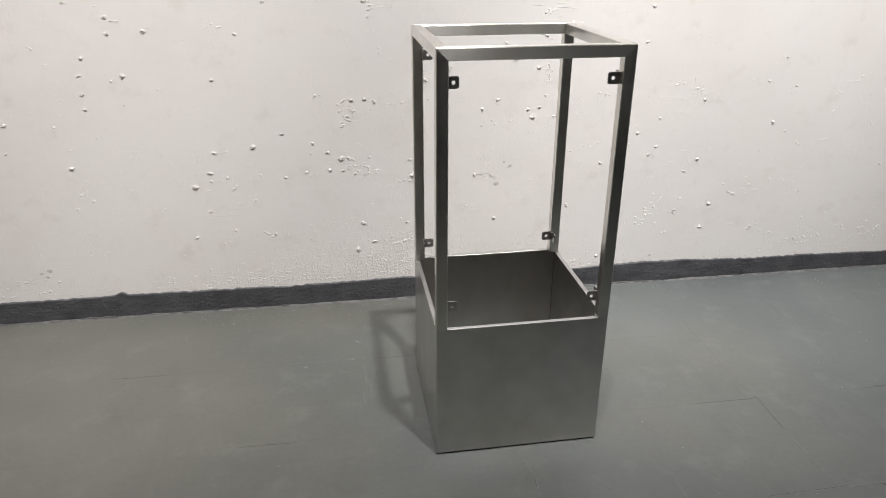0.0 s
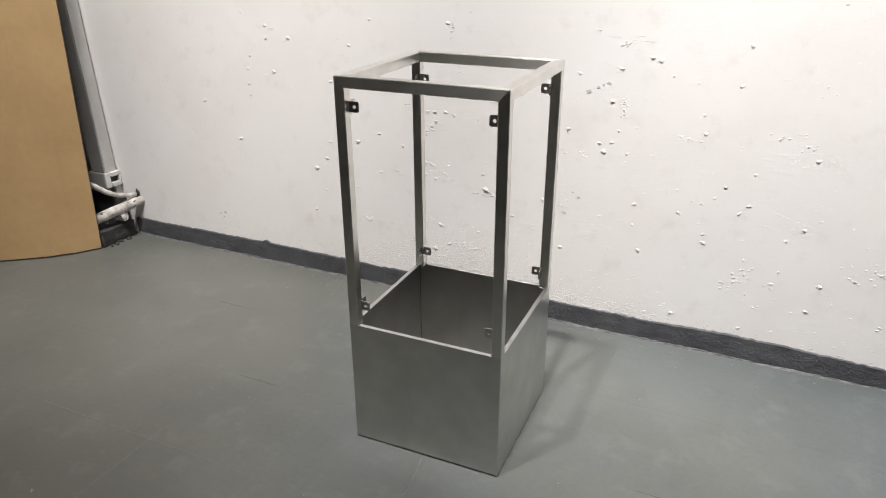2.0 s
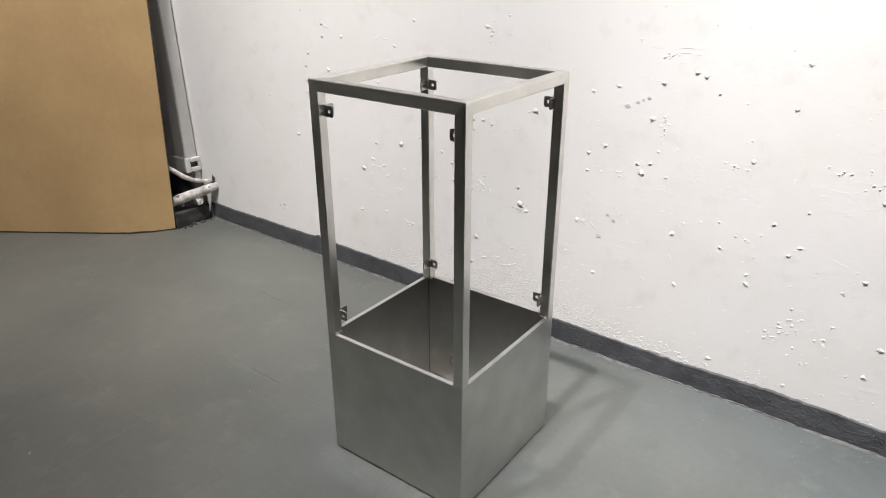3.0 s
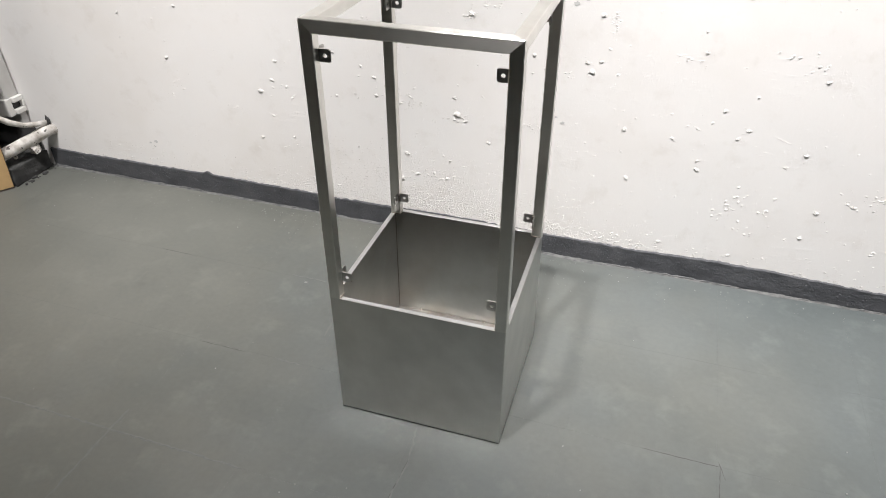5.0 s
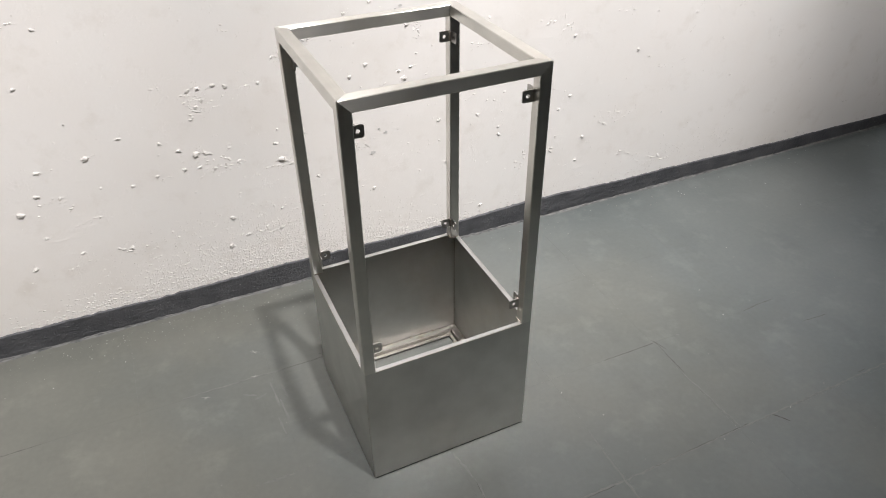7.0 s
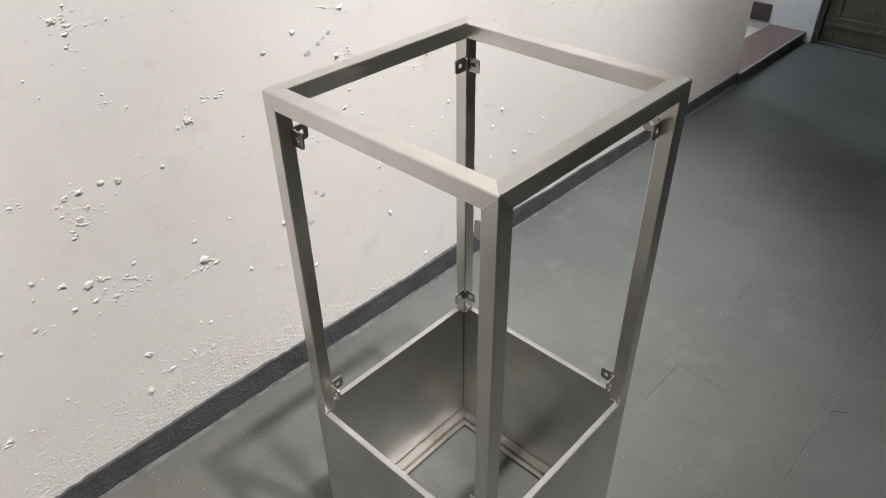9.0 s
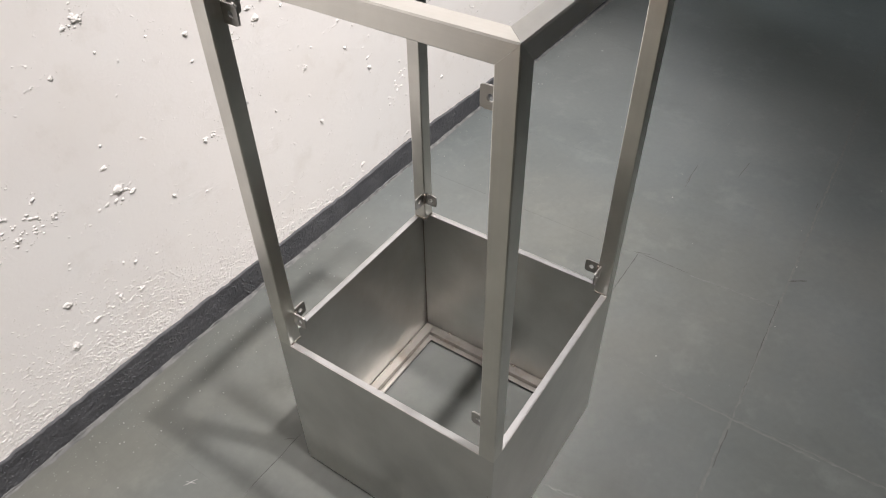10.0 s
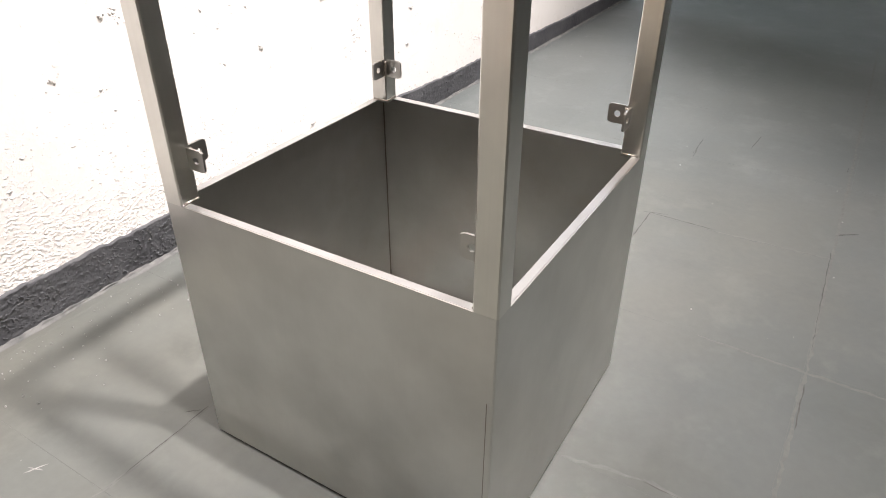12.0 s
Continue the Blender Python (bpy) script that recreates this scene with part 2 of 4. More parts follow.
# ---- mesh helpers ----
def part(name, bm, mat, parent=None, label="", smooth=False):
    """One mesh object from a bmesh, under its thing or part."""
    me = bpy.data.meshes.new(name)
    bmesh.ops.recalc_face_normals(bm, faces=bm.faces)
    bm.to_mesh(me)
    bm.free()
    me.materials.append(mat)
    if smooth:
        for f in me.polygons:
            f.use_smooth = True
    ob = new(name, me)
    if parent:
        ob.parent = parent
    return tagged(ob, label)


def box(x0, x1, y0, y1, z0, z1, bevel=0.0, segments=2):
    bm = bmesh.new()
    bmesh.ops.create_cube(bm, size=1.0)
    for v in bm.verts:
        v.co = Vector((x0 + (v.co.x + 0.5) * (x1 - x0), y0 + (v.co.y + 0.5) * (y1 - y0), z0 + (v.co.z + 0.5) * (z1 - z0)))
    if bevel:
        bmesh.ops.bevel(bm, geom=bm.edges[:], offset=bevel, segments=segments, affect="EDGES", profile=0.5)
    return bm


def add(bm, other):
    me = bpy.data.meshes.new("tmp")
    other.to_mesh(me)
    other.free()
    bm.from_mesh(me)
    bpy.data.meshes.remove(me)
    return bm


def sweep(points, radius, sides=10, wobble=0.0, seed=1):
    """A round bar along points, with closed ends."""
    rng = random.Random(seed)
    bm = bmesh.new()
    rings = []
    pts = [Vector(p) for p in points]
    for i, p in enumerate(pts):
        d = (pts[min(i + 1, len(pts) - 1)] - pts[max(i - 1, 0)]).normalized()
        u = d.cross(Vector((0.21, 0.13, 0.97))).normalized()
        w = d.cross(u)
        ring = []
        for k in range(sides):
            a = 2 * math.pi * k / sides
            r = radius * (1 + rng.uniform(-wobble, wobble))
            ring.append(bm.verts.new(p + u * (r * math.cos(a)) + w * (r * math.sin(a))))
        rings.append(ring)
    for a, b in zip(rings, rings[1:]):
        for k in range(sides):
            bm.faces.new((a[k], a[(k + 1) % sides], b[(k + 1) % sides], b[k]))
    bm.faces.new(rings[0][::-1])
    bm.faces.new(rings[-1])
    return bm


# ---- setting ----
WALL_Y, WALL_L, WALL_END, DOOR_X, BACK_Y, TOP = 2.455, -2.75, 3.41, 4.37, -3.6, 4.9
STEP = 0.066


def sheet(x0, x1, z0, z1, step, depth, y):
    """The uneven face of a plastered wall, as a fine grid closed by a box behind it."""
    nx, nz = int((x1 - x0) / step) + 1, int((z1 - z0) / step) + 1
    bm = bmesh.new()
    grid = []
    for j in range(nz + 1):
        z = z0 + (z1 - z0) * j / nz
        row = []
        for i in range(nx + 1):
            x = x0 + (x1 - x0) * i / nx
            d = 0.003 * noise.noise((x * 1.3, z * 1.3, 4.0)) + 0.0010 * noise.noise((x * 5, z * 5, 9.0))
            row.append(bm.verts.new((x, y + d, z)))
        grid.append(row)
    for j in range(nz):
        for i in range(nx):
            bm.faces.new((grid[j][i], grid[j][i + 1], grid[j + 1][i + 1], grid[j + 1][i]))
    return bm


wall_north = tagged(part("wall_north", sheet(WALL_L, WALL_END, 0.0, 1.9, 0.035, 0.2, WALL_Y), WALL_PAINT, smooth=True),
                    "white painted rough plaster wall with lumps and pits", "wall", kind="structure")
part("wall_core", box(WALL_L, WALL_END - 0.002, WALL_Y + 0.012, WALL_Y + 0.22, 0, 1.9), WALL_PAINT, wall_north)
part("wall_upper", box(WALL_L, WALL_END, WALL_Y - 0.004, WALL_Y + 0.22, 1.9, TOP), WALL_PAINT, wall_north)

floor = tagged(part("floor", box(WALL_L - 0.2, DOOR_X + 0.2, BACK_Y - 0.2, WALL_Y + 0.2, -0.1, -0.00022), JOINT_PAINT),
               "grey-green painted floor of square tiles", "floor", kind="structure")
tagged(part("ceiling", box(WALL_L - 0.2, DOOR_X + 0.2, BACK_Y - 0.2, WALL_Y + 2.2, TOP, TOP + 0.15), CEILING_PAINT),
       "plain grey ceiling", "ceiling", kind="structure")
# unseen wall, white so that it brightens the steel's west faces
tagged(part("wall_west", box(WALL_L - 0.2, WALL_L, BACK_Y, WALL_Y + 0.22, 0, TOP), WALL_PAINT), "unseen wall, kept white to brighten the steel", "wall", kind="structure")
# far walls: the room's dimness is put into their paint
tagged(part("wall_south", box(WALL_L - 0.2, DOOR_X + 0.2, BACK_Y - 0.2, BACK_Y, 0, TOP), FAR_PAINT), "unseen wall, darkened for a dim room", "wall", kind="structure")
part_east = tagged(part("wall_east", box(DOOR_X, DOOR_X + 0.2, BACK_Y, 1.35, 0, TOP), FAR_PAINT), "wall beside a door, darkened for a dim room", "wall", kind="structure")
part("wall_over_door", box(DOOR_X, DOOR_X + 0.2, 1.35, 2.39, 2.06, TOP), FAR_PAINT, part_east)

# the passage behind the wall's end: raised threshold, tiled floor, side wall with a brown foot
SIDE_X = 4.33
jamb = tagged(part("wall_jamb", box(SIDE_X, DOOR_X + 0.2, 2.392, 2.66, 0, TOP, 0.004), JAMB_PAINT), "white painted wall end beside the passage", "wall", kind="structure")
part("side_wall", box(SIDE_X + 0.03, DOOR_X + 0.2, 2.66, 4.4, 0, TOP), WALL_PAINT, jamb)
foot = box(SIDE_X + 0.018, SIDE_X + 0.03, 2.68, 4.4, STEP, STEP + 0.11, 0.003)
part("side_wall_foot", foot, BROWN_PAINT, jamb, "dark brown painted wall foot")
tagged(part("wall_passage_end", box(WALL_END - 0.3, DOOR_X + 0.2, 4.4, 4.6, 0, TOP), WALL_PAINT), "white wall at the end of the passage", "wall", kind="structure")
tagged(part("wall_passage_west", box(WALL_END - 0.3, WALL_END - 0.1, WALL_Y + 0.22, 4.4, 0, TOP), WALL_PAINT), "white side wall of the passage", "wall", kind="structure")
threshold = tagged(part("threshold", box(WALL_END + 0.001, SIDE_X, 2.448, 2.66, STEP - 0.03, STEP, 0.003), STONE),
                   "raised red-brown stone threshold at the passage", "threshold", kind="structure")
part("threshold_edge", box(WALL_END + 0.001, SIDE_X, 2.432, 2.447, STEP - 0.010, STEP + 0.001, 0.003), PINK_STONE, threshold, "pale worn stone edge")
part("threshold_riser", box(WALL_END + 0.001, SIDE_X, 2.440, 2.4475, -0.002, STEP - 0.011), BASE_PAINT, threshold, "dark grey painted riser")
passage_floor = tagged(part("passage_floor", box(WALL_END - 0.1, SIDE_X + 0.02, 2.661, 4.4, -0.05, STEP - 0.012), PINK_STONE),
                       "cream tiled passage floor", "floor", kind="structure")
for i in range(2):
    for j in range(4):
        part("tile", box(WALL_END - 0.098 + 0.45 * i, WALL_END - 0.098 + 0.45 * i + 0.447, 2.663 + 0.44 * j, 2.663 + 0.44 * j + 0.437, STEP - 0.02, STEP - 0.003, 0.002, 1), CREAM_TILE, passage_floor)


def door_leaf(x, y0, y1, z0, z1):
    """A worn metal door with rails, stiles and two sunk panels, set in its frame."""
    d = new("door_1")
    d.location = (x, (y0 + y1) / 2, 0)
    tagged(d, "worn dark olive metal door with scuffed paint", "door", kind="structure")
    ym, w = (y0 + y1) / 2, (y1 - y0) / 2
    part("panel", box(-0.012, 0.012, -w + 0.06, w - 0.06, z0 + 0.13, z1 - 0.1), OLIVE_METAL, d)
    for a, b in ((-w, -w + 0.075), (w - 0.075, w)):
        part("stile", box(-0.022, 0.022, a, b, z0, z1, 0.004), OLIVE_METAL, d)
    for a, b in ((z0, z0 + 0.15), (1.0, 1.12), (z1 - 0.12, z1)):
        part("rail", box(-0.0215, 0.0215, -w + 0.0755, w - 0.0755, a, b, 0.004), OLIVE_METAL, d)
    part("kick_strip", box(-0.028, -0.0225, -w + 0.01, w - 0.01, z0 + 0.095, z0 + 0.115, 0.002), DOOR_FRAME_METAL, d, "bright scratched metal strip")
    handle = part("handle", sweep([(-0.022, -w + 0.05, 1.02), (-0.075, -w + 0.05, 1.02), (-0.078, -w + 0.17, 1.02)], 0.009), DOOR_FRAME_METAL, d)
    return d


door_leaf(DOOR_X + 0.03, 1.405, 2.360, 0.02, 2.0)
frame_door = tagged(part("door_frame", box(DOOR_X - 0.015, DOOR_X + 0.1, 2.363, 2.39, 0, 2.058, 0.004), DOOR_FRAME_METAL), "dull grey metal door frame", "door frame", kind="structure")
part("jamb", box(DOOR_X - 0.015, DOOR_X + 0.1, 1.352, 1.402, 0, 2.058, 0.004), DOOR_FRAME_METAL, frame_door)
part("head", box(DOOR_X - 0.015, DOOR_X + 0.1, 1.4025, 2.3625, 2.003, 2.058, 0.004), DOOR_FRAME_METAL, frame_door)
part("door_sill", box(DOOR_X - 0.01, DOOR_X + 0.12, 1.4025, 2.3625, 0.0, 0.016, 0.003), DOOR_FRAME_METAL, frame_door)
tagged(part("wall_behind_door", box(DOOR_X + 0.2, DOOR_X + 0.3, 1.1, 2.39, 0, TOP), FAR_PAINT), "unseen wall, darkened for a dim room", "wall", kind="structure")


def band(x0, x1):
    """The painted foot of the wall: uneven in height and thickness, with a rough face."""
    n, m = int((x1 - x0) / 0.0025), 34
    bm = bmesh.new()
    rows = []
    for i in range(n + 1):
        x = x0 + (x1 - x0) * i / n
        top = 0.090 + 0.008 * noise.noise((x * 1.7, 0.3, 0)) + 0.004 * noise.noise((x * 9, 2.3, 0)) + 0.004 * noise.noise((x * 45, 5.1, 0))
        top += 0.011 * math.exp(-((x + 0.857) / 0.022) ** 2)
        top *= 1 - 0.36 * min(1.0, max(0.0, (x - 1.3) / 2.0))
        row = []
        for j in range(m + 1):
            u = j / m
            z = 0.006 + (top - 0.006) * u
            rough = 0.0012 * noise.noise((x * 22, z * 40, 1.7)) + 0.0022 * max(0.0, noise.noise((x * 60, z * 75, 6.1)) - 0.12) + 0.0011 * noise.noise((x * 170, z * 170, 2.1))
            coarse = math.exp(-((x - 0.0) / 0.5) ** 2) + 0.35 * max(0.0, noise.noise((x * 3.1, 8.8, 0)))
            rough += coarse * (0.0010 * max(-0.05, noise.noise((x * 120, z * 128, 6.7 + 3 * noise.noise((x * 20, z * 20, 1))))) + 0.0012 * noise.noise((x * 250, z * 250, 3.3)))
            out = 0.007 + rough if j < m else -0.004
            row.append(bm.verts.new((x, WALL_Y - out, z)))
        rows.append(row)
    for a, b in zip(rows, rows[1:]):
        for j in range(m):
            bm.faces.new((a[j], b[j], b[j + 1], a[j + 1]))
    return bm


def cove(x0, x1):
    """The ragged edge where the floor paint runs up against the wall foot."""
    n = int((x1 - x0) / 0.009)
    bm = bmesh.new()
    rows = []
    for i in range(n + 1):
        x = x0 + (x1 - x0) * i / n
        w = 0.008 + 0.007 * noise.noise((x * 6, 7.7, 0)) + 0.005 * noise.noise((x * 37, 1.7, 0))
        up = 0.007 + 0.005 * noise.noise((x * 13, 3.7, 0)) + 0.005 * noise.noise((x * 50, 9.7, 0))
        row = [(x, WALL_Y - 0.008 - w, 0.0004), (x, WALL_Y - 0.008 - w * 0.4, 0.003 + 0.002 * noise.noise((x * 60, 2, 2))), (x, WALL_Y - 0.010, up * 0.7), (x, WALL_Y - 0.003, up)]
        rows.append([bm.verts.new(p) for p in row])
    for a, b in zip(rows, rows[1:]):
        for j in range(3):
            bm.faces.new((a[j], b[j], b[j + 1], a[j + 1]))
    return bm


baseboard = tagged(part("baseboard", band(-1.699, WALL_END), BASE_PAINT, smooth=True), "rough dark grey painted band along the wall foot", "baseboard", kind="structure")
part("floor_edge", cove(-1.699, WALL_END), EDGE_PAINT, baseboard, "pale dusty paint edge")

# ---- plaster lumps ----
# hardened lumps of plaster on the wall: x, z and size (1 is about 8 mm across)
LUMPS_WEST = [
    (-1.119, 0.749, 1.8), (-1.116, 0.173, 1.2), (-1.069, 0.539, 1.3), (-0.943, 0.171, 1.4), (-0.936, 0.593, 2.4), (-0.929, 0.658, 1.2), (-0.852, 0.847, 1.5),
    (-0.851, 0.91, 1.5), (-0.851, 0.796, 1.5), (-0.832, 0.966, 2), (-0.74, 1.042, 2), (-0.736, 1.093, 2), (-0.725, 0.111, 1.3), (-0.714, 0.905, 2.5),
    (-0.654, 0.351, 1.3), (-0.625, 1.048, 2), (-0.579, 0.262, 1.3), (-0.571, 0.726, 1.3), (-0.554, 0.309, 2), (-0.536, 0.096, 1.8), (-0.533, 0.505, 3),
    (-0.491, 0.41, 1.6), (-0.49, 0.489, 1.2), (-0.485, 0.652, 1.2), (-0.475, 0.556, 2.2), (-0.453, 0.63, 2), (-0.433, 1.059, 1.2), (-0.43, 0.886, 1.8),
    (-0.417, 0.535, 1.5), (-0.411, 0.331, 1.6),
]
LUMPS_BESIDE_CLUSTER = [
    (-0.334, 1.035, 1.5), (-0.316, 0.647, 3), (-0.267, 0.307, 1.8), (-0.236, 1.136, 1.5), (-0.213, 0.69, 1.7), (-0.21, 0.528, 1.5), (-0.187, 0.358, 1.3),
    (-0.135, 0.333, 1.4), (-0.135, 0.542, 1.5), (-0.123, 0.528, 1.3), (-0.105, 0.649, 1.6), (-0.099, 0.531, 1.2), (-0.073, 0.241, 1.2), (-0.055, 0.615, 2),
    (-0.051, 0.213, 1.3), (-0.05, 0.547, 1.9), (-0.009, 0.789, 1.4), (-0.007, 0.591, 3.2), (-0.005, 0.764, 1.3), (-0.005, 0.509, 1.2), (-0.003, 0.545, 1.8),
]
LUMPS_CLUSTER = [
    (0.009, 0.801, 1.8), (0.01, 0.617, 1.3), (0.015, 0.765, 1.3), (0.02, 0.592, 1.7), (0.022, 0.353, 1.3), (0.023, 0.744, 1.6), (0.031, 0.827, 1.4),
    (0.038, 0.224, 3.2), (0.039, 0.802, 2.4), (0.04, 0.532, 1.8), (0.046, 0.764, 1.6), (0.059, 0.51, 1.3), (0.061, 0.333, 2.7), (0.066, 0.638, 1.2),
    (0.077, 0.736, 1.3), (0.086, 0.805, 1.8), (0.087, 1.069, 1.4), (0.095, 1.135, 2), (0.103, 0.255, 2.2), (0.109, 0.766, 1.3), (0.116, 0.535, 1.2),
    (0.12, 0.796, 2),
]
LUMPS_BEHIND_STAND = [
    (0.152, 1.115, 1.2), (0.166, 0.313, 1.2), (0.17, 0.269, 1.6), (0.181, 0.784, 1.4), (0.182, 0.941, 1.2), (0.189, 0.824, 1.2), (0.219, 0.25, 2),
    (0.221, 0.789, 1.5), (0.231, 0.328, 1.5), (0.245, 0.575, 1.5), (0.259, 0.514, 3.6), (0.274, 0.86, 1.5), (0.286, 0.492, 1.6), (0.302, 0.869, 2.6),
    (0.343, 0.909, 1.3), (0.345, 0.593, 1.2), (0.374, 0.422, 1.7), (0.427, 0.787, 1.4), (0.457, 0.381, 1.2), (0.467, 0.78, 1.4), (0.492, 0.508, 2),
    (0.515, 0.963, 1.6), (0.516, 0.757, 1.6), (0.539, 0.535, 1.2), (0.552, 0.715, 1.2), (0.572, 0.79, 1.8), (0.572, 0.325, 1.7), (0.599, 0.989, 1.6),
]
LUMPS_MIDDLE = [
    (0.657, 1.135, 1.2), (0.688, 0.749, 1.8), (0.706, 0.72, 2.6), (0.721, 0.901, 2.6), (0.73, 0.756, 1.6), (0.744, 1.013, 2), (0.749, 0.432, 1.2),
    (0.751, 0.353, 1.3), (0.76, 0.24, 1.2), (0.784, 1.079, 1.2), (0.786, 0.722, 1.2), (0.833, 0.461, 1.2), (0.833, 0.54, 1.9), (0.839, 1.055, 1.5),
    (0.863, 0.365, 2), (0.869, 1.048, 2), (0.887, 0.314, 1.3), (0.957, 0.778, 1.3), (0.985, 0.532, 1.6),
]
LUMPS_EAST = [
    (1.008, 0.871, 1.4), (1.008, 0.134, 1.6), (1.037, 0.819, 1.7), (1.077, 0.464, 1.5), (1.082, 0.432, 2), (1.125, 0.983, 1.5), (1.127, 0.645, 1.6),
    (1.136, 1.109, 1.7), (1.157, 0.787, 1.2), (1.183, 0.558, 1.5), (1.209, 0.589, 1.6), (1.21, 0.983, 1.2), (1.245, 0.124, 1.6), (1.246, 1.013, 1.3),
    (1.32, 1.011, 1.4), (1.334, 0.848, 1.3), (1.336, 0.368, 1.3), (1.342, 0.482, 1.5), (1.357, 0.745, 1.4), (1.386, 0.766, 1.9), (1.388, 0.53, 2.2),
    (1.395, 0.976, 1.2),
]
LUMPS_FAR_EAST = [
    (1.403, 0.223, 1.3), (1.446, 0.237, 1.8), (1.469, 0.338, 1.8), (1.495, 0.307, 1.2), (1.538, 0.386, 1.2), (1.542, 0.435, 1.2), (1.684, 0.668, 1.9),
    (1.757, 0.808, 1.4), (1.764, 0.56, 1.2), (1.929, 0.194, 1.4), (2.002, 0.268, 1.2), (2.019, 0.29, 1.3), (2.093, 0.248, 1.2), (2.205, 0.474, 1.5),
    (2.28, 0.145, 1.2),
]
# rough scatterings: x, z, half width, half height, slant in degrees, grains
ROUGH = [
    (1.205, 0.31, 0.085, 0.026, 48, 60), (1.63, 0.40, 0.10, 0.035, 0, 40), (0.075, 0.545, 0.085, 0.035, -18, 60), (0.03, 0.74, 0.040, 0.055, 0, 45),
    (0.18, 0.255, 0.09, 0.030, 15, 60), (0.76, 0.88, 0.014, 0.065, 0, 34), (0.115, 1.09, 0.014, 0.05, 0, 26), (0.30, 0.87, 0.026, 0.026, 0, 26),
    (-1.18, 0.17, 0.10, 0.030, 0, 40), (0.99, 0.80, 0.05, 0.014, -10, 22), (1.90, 0.15, 0.20, 0.055, 0, 110), (2.2, 0.17, 0.16, 0.05, 0, 60),
    (0.52, 0.50, 0.022, 0.012, -45, 14), (-0.30, 0.30, 0.10, 0.02, 0, 30), (0.255, 0.505, 0.030, 0.022, 30, 30), (0.37, 0.90, 0.04, 0.015, 0, 18),
]


def wall_dip(x, z):
    return 0.003 * noise.noise((x * 1.3, z * 1.3, 4.0)) + 0.0010 * noise.noise((x * 5, z * 5, 9.0))


class Crust:
    """Grains and knobs of plaster standing out of the wall, joined into one mesh."""

    def __init__(self, seed):
        self.verts, self.faces, self.rng = [], [], random.Random(seed)

    def knob(self, x, z, rx, rz, height, slant=0.0, sides=8, proud=0.0):
        """One rounded, uneven grain, sunk a little into the wall's face."""
        rng, first = self.rng, len(self.verts)
        y = WALL_Y + wall_dip(x, z) - proud
        ca, sa = math.cos(slant), math.sin(slant)
        lean_x, lean_z = rng.uniform(-0.2, 0.2) * rx, rng.uniform(-0.1, 0.3) * rz
        for k, (reach, up) in enumerate(((1.0, -0.25), (0.93, 0.38), (0.58, 0.84))):
            for q in range(sides):
                t = 2 * math.pi * (q + 0.5 * k) / sides
                w = reach * rng.uniform(0.80, 1.16)
                u, v = rx * w * math.cos(t) + lean_x * up, rz * w * math.sin(t) + lean_z * up
                self.verts.append((x + u * ca - v * sa, y - height * up * rng.uniform(0.85, 1.12), z + u * sa + v * ca))
        self.verts.append((x + lean_x, y - height, z + lean_z))
        for k in range(2):
            for q in range(sides):
                a, b = first + sides * k + q, first + sides * k + (q + 1) % sides
                self.faces.append((a, b, b + sides, a + sides))
        for q in range(sides):
            self.faces.append((first + 2 * sides + q, first + 2 * sides + (q + 1) % sides, first + 3 * sides))

    def lump(self, x, z, s):
        """A lump: knobs heaped on one another, with crumbs about it."""
        rng, r, slant = self.rng, (0.0041 if s < 1.45 else 0.0047) * s, self.rng.uniform(-0.6, 0.6)
        wide, tall = rng.uniform(0.8, 1.1), rng.uniform(0.5, 0.85)
        dome = 0.0 if s < 1.45 else 0.26 * r
        if dome:
            self.knob(x, z, r * 0.8 * wide, r * 0.8 * tall, dome, slant, 12)
        for q in range(rng.choice((1, 2, 3)) if s < 1.45 else 3 + int(2.0 * s * s)):
            d, t = math.sqrt(rng.random()), rng.uniform(0, 6.283)
            w = rng.uniform(0.0011, 0.0030) * (1.25 - 0.5 * d)
            u, v = r * wide * d * math.cos(t) * (0.6 if s < 1.45 else 1.0), r * tall * d * math.sin(t) * (0.6 if s < 1.45 else 1.0)
            self.knob(x + u - v * slant * 0.6, z + v + u * slant * 0.6, w * rng.uniform(1.0, 1.7), w, w * rng.uniform(0.5, 0.85), slant + rng.uniform(-0.8, 0.8), 7, dome * max(0.0, 0.8 - d * d))
        for q in range(int(2.6 * s)):
            t, d = rng.uniform(0, 6.283), r * rng.uniform(1.0, 3.0)
            w = rng.uniform(0.0006, 0.0016)
            self.knob(x + d * math.cos(t), z + d * 0.8 * math.sin(t), w * rng.uniform(1, 1.6), w, w * 0.8, rng.uniform(-1, 1), 6)

    def scatter(self, x, z, rx, rz, slant, grains):
        rng, ca, sa = self.rng, math.cos(slant), math.sin(slant)
        for q in range(grains):
            u, v = rx * max(-1.6, min(1.6, rng.gauss(0, 0.5))), rz * max(-1.6, min(1.6, rng.gauss(0, 0.5)))
            w = 0.0011 + 0.0024 * rng.random() ** 2.2
            self.knob(x + u * ca - v * sa, z + u * sa + v * ca, w * rng.uniform(1.0, 2.2), w, w * rng.uniform(0.4, 0.75), slant + rng.uniform(-0.5, 0.5), 6)

    def build(self, name, mat, parent, label):
        me = bpy.data.meshes.new(name)
        me.from_pydata(self.verts, [], self.faces)
        me.materials.append(mat)
        me.shade_smooth()
        ob = new(name, me)
        ob.parent = parent
        return tagged(ob, label, kind="stuff")


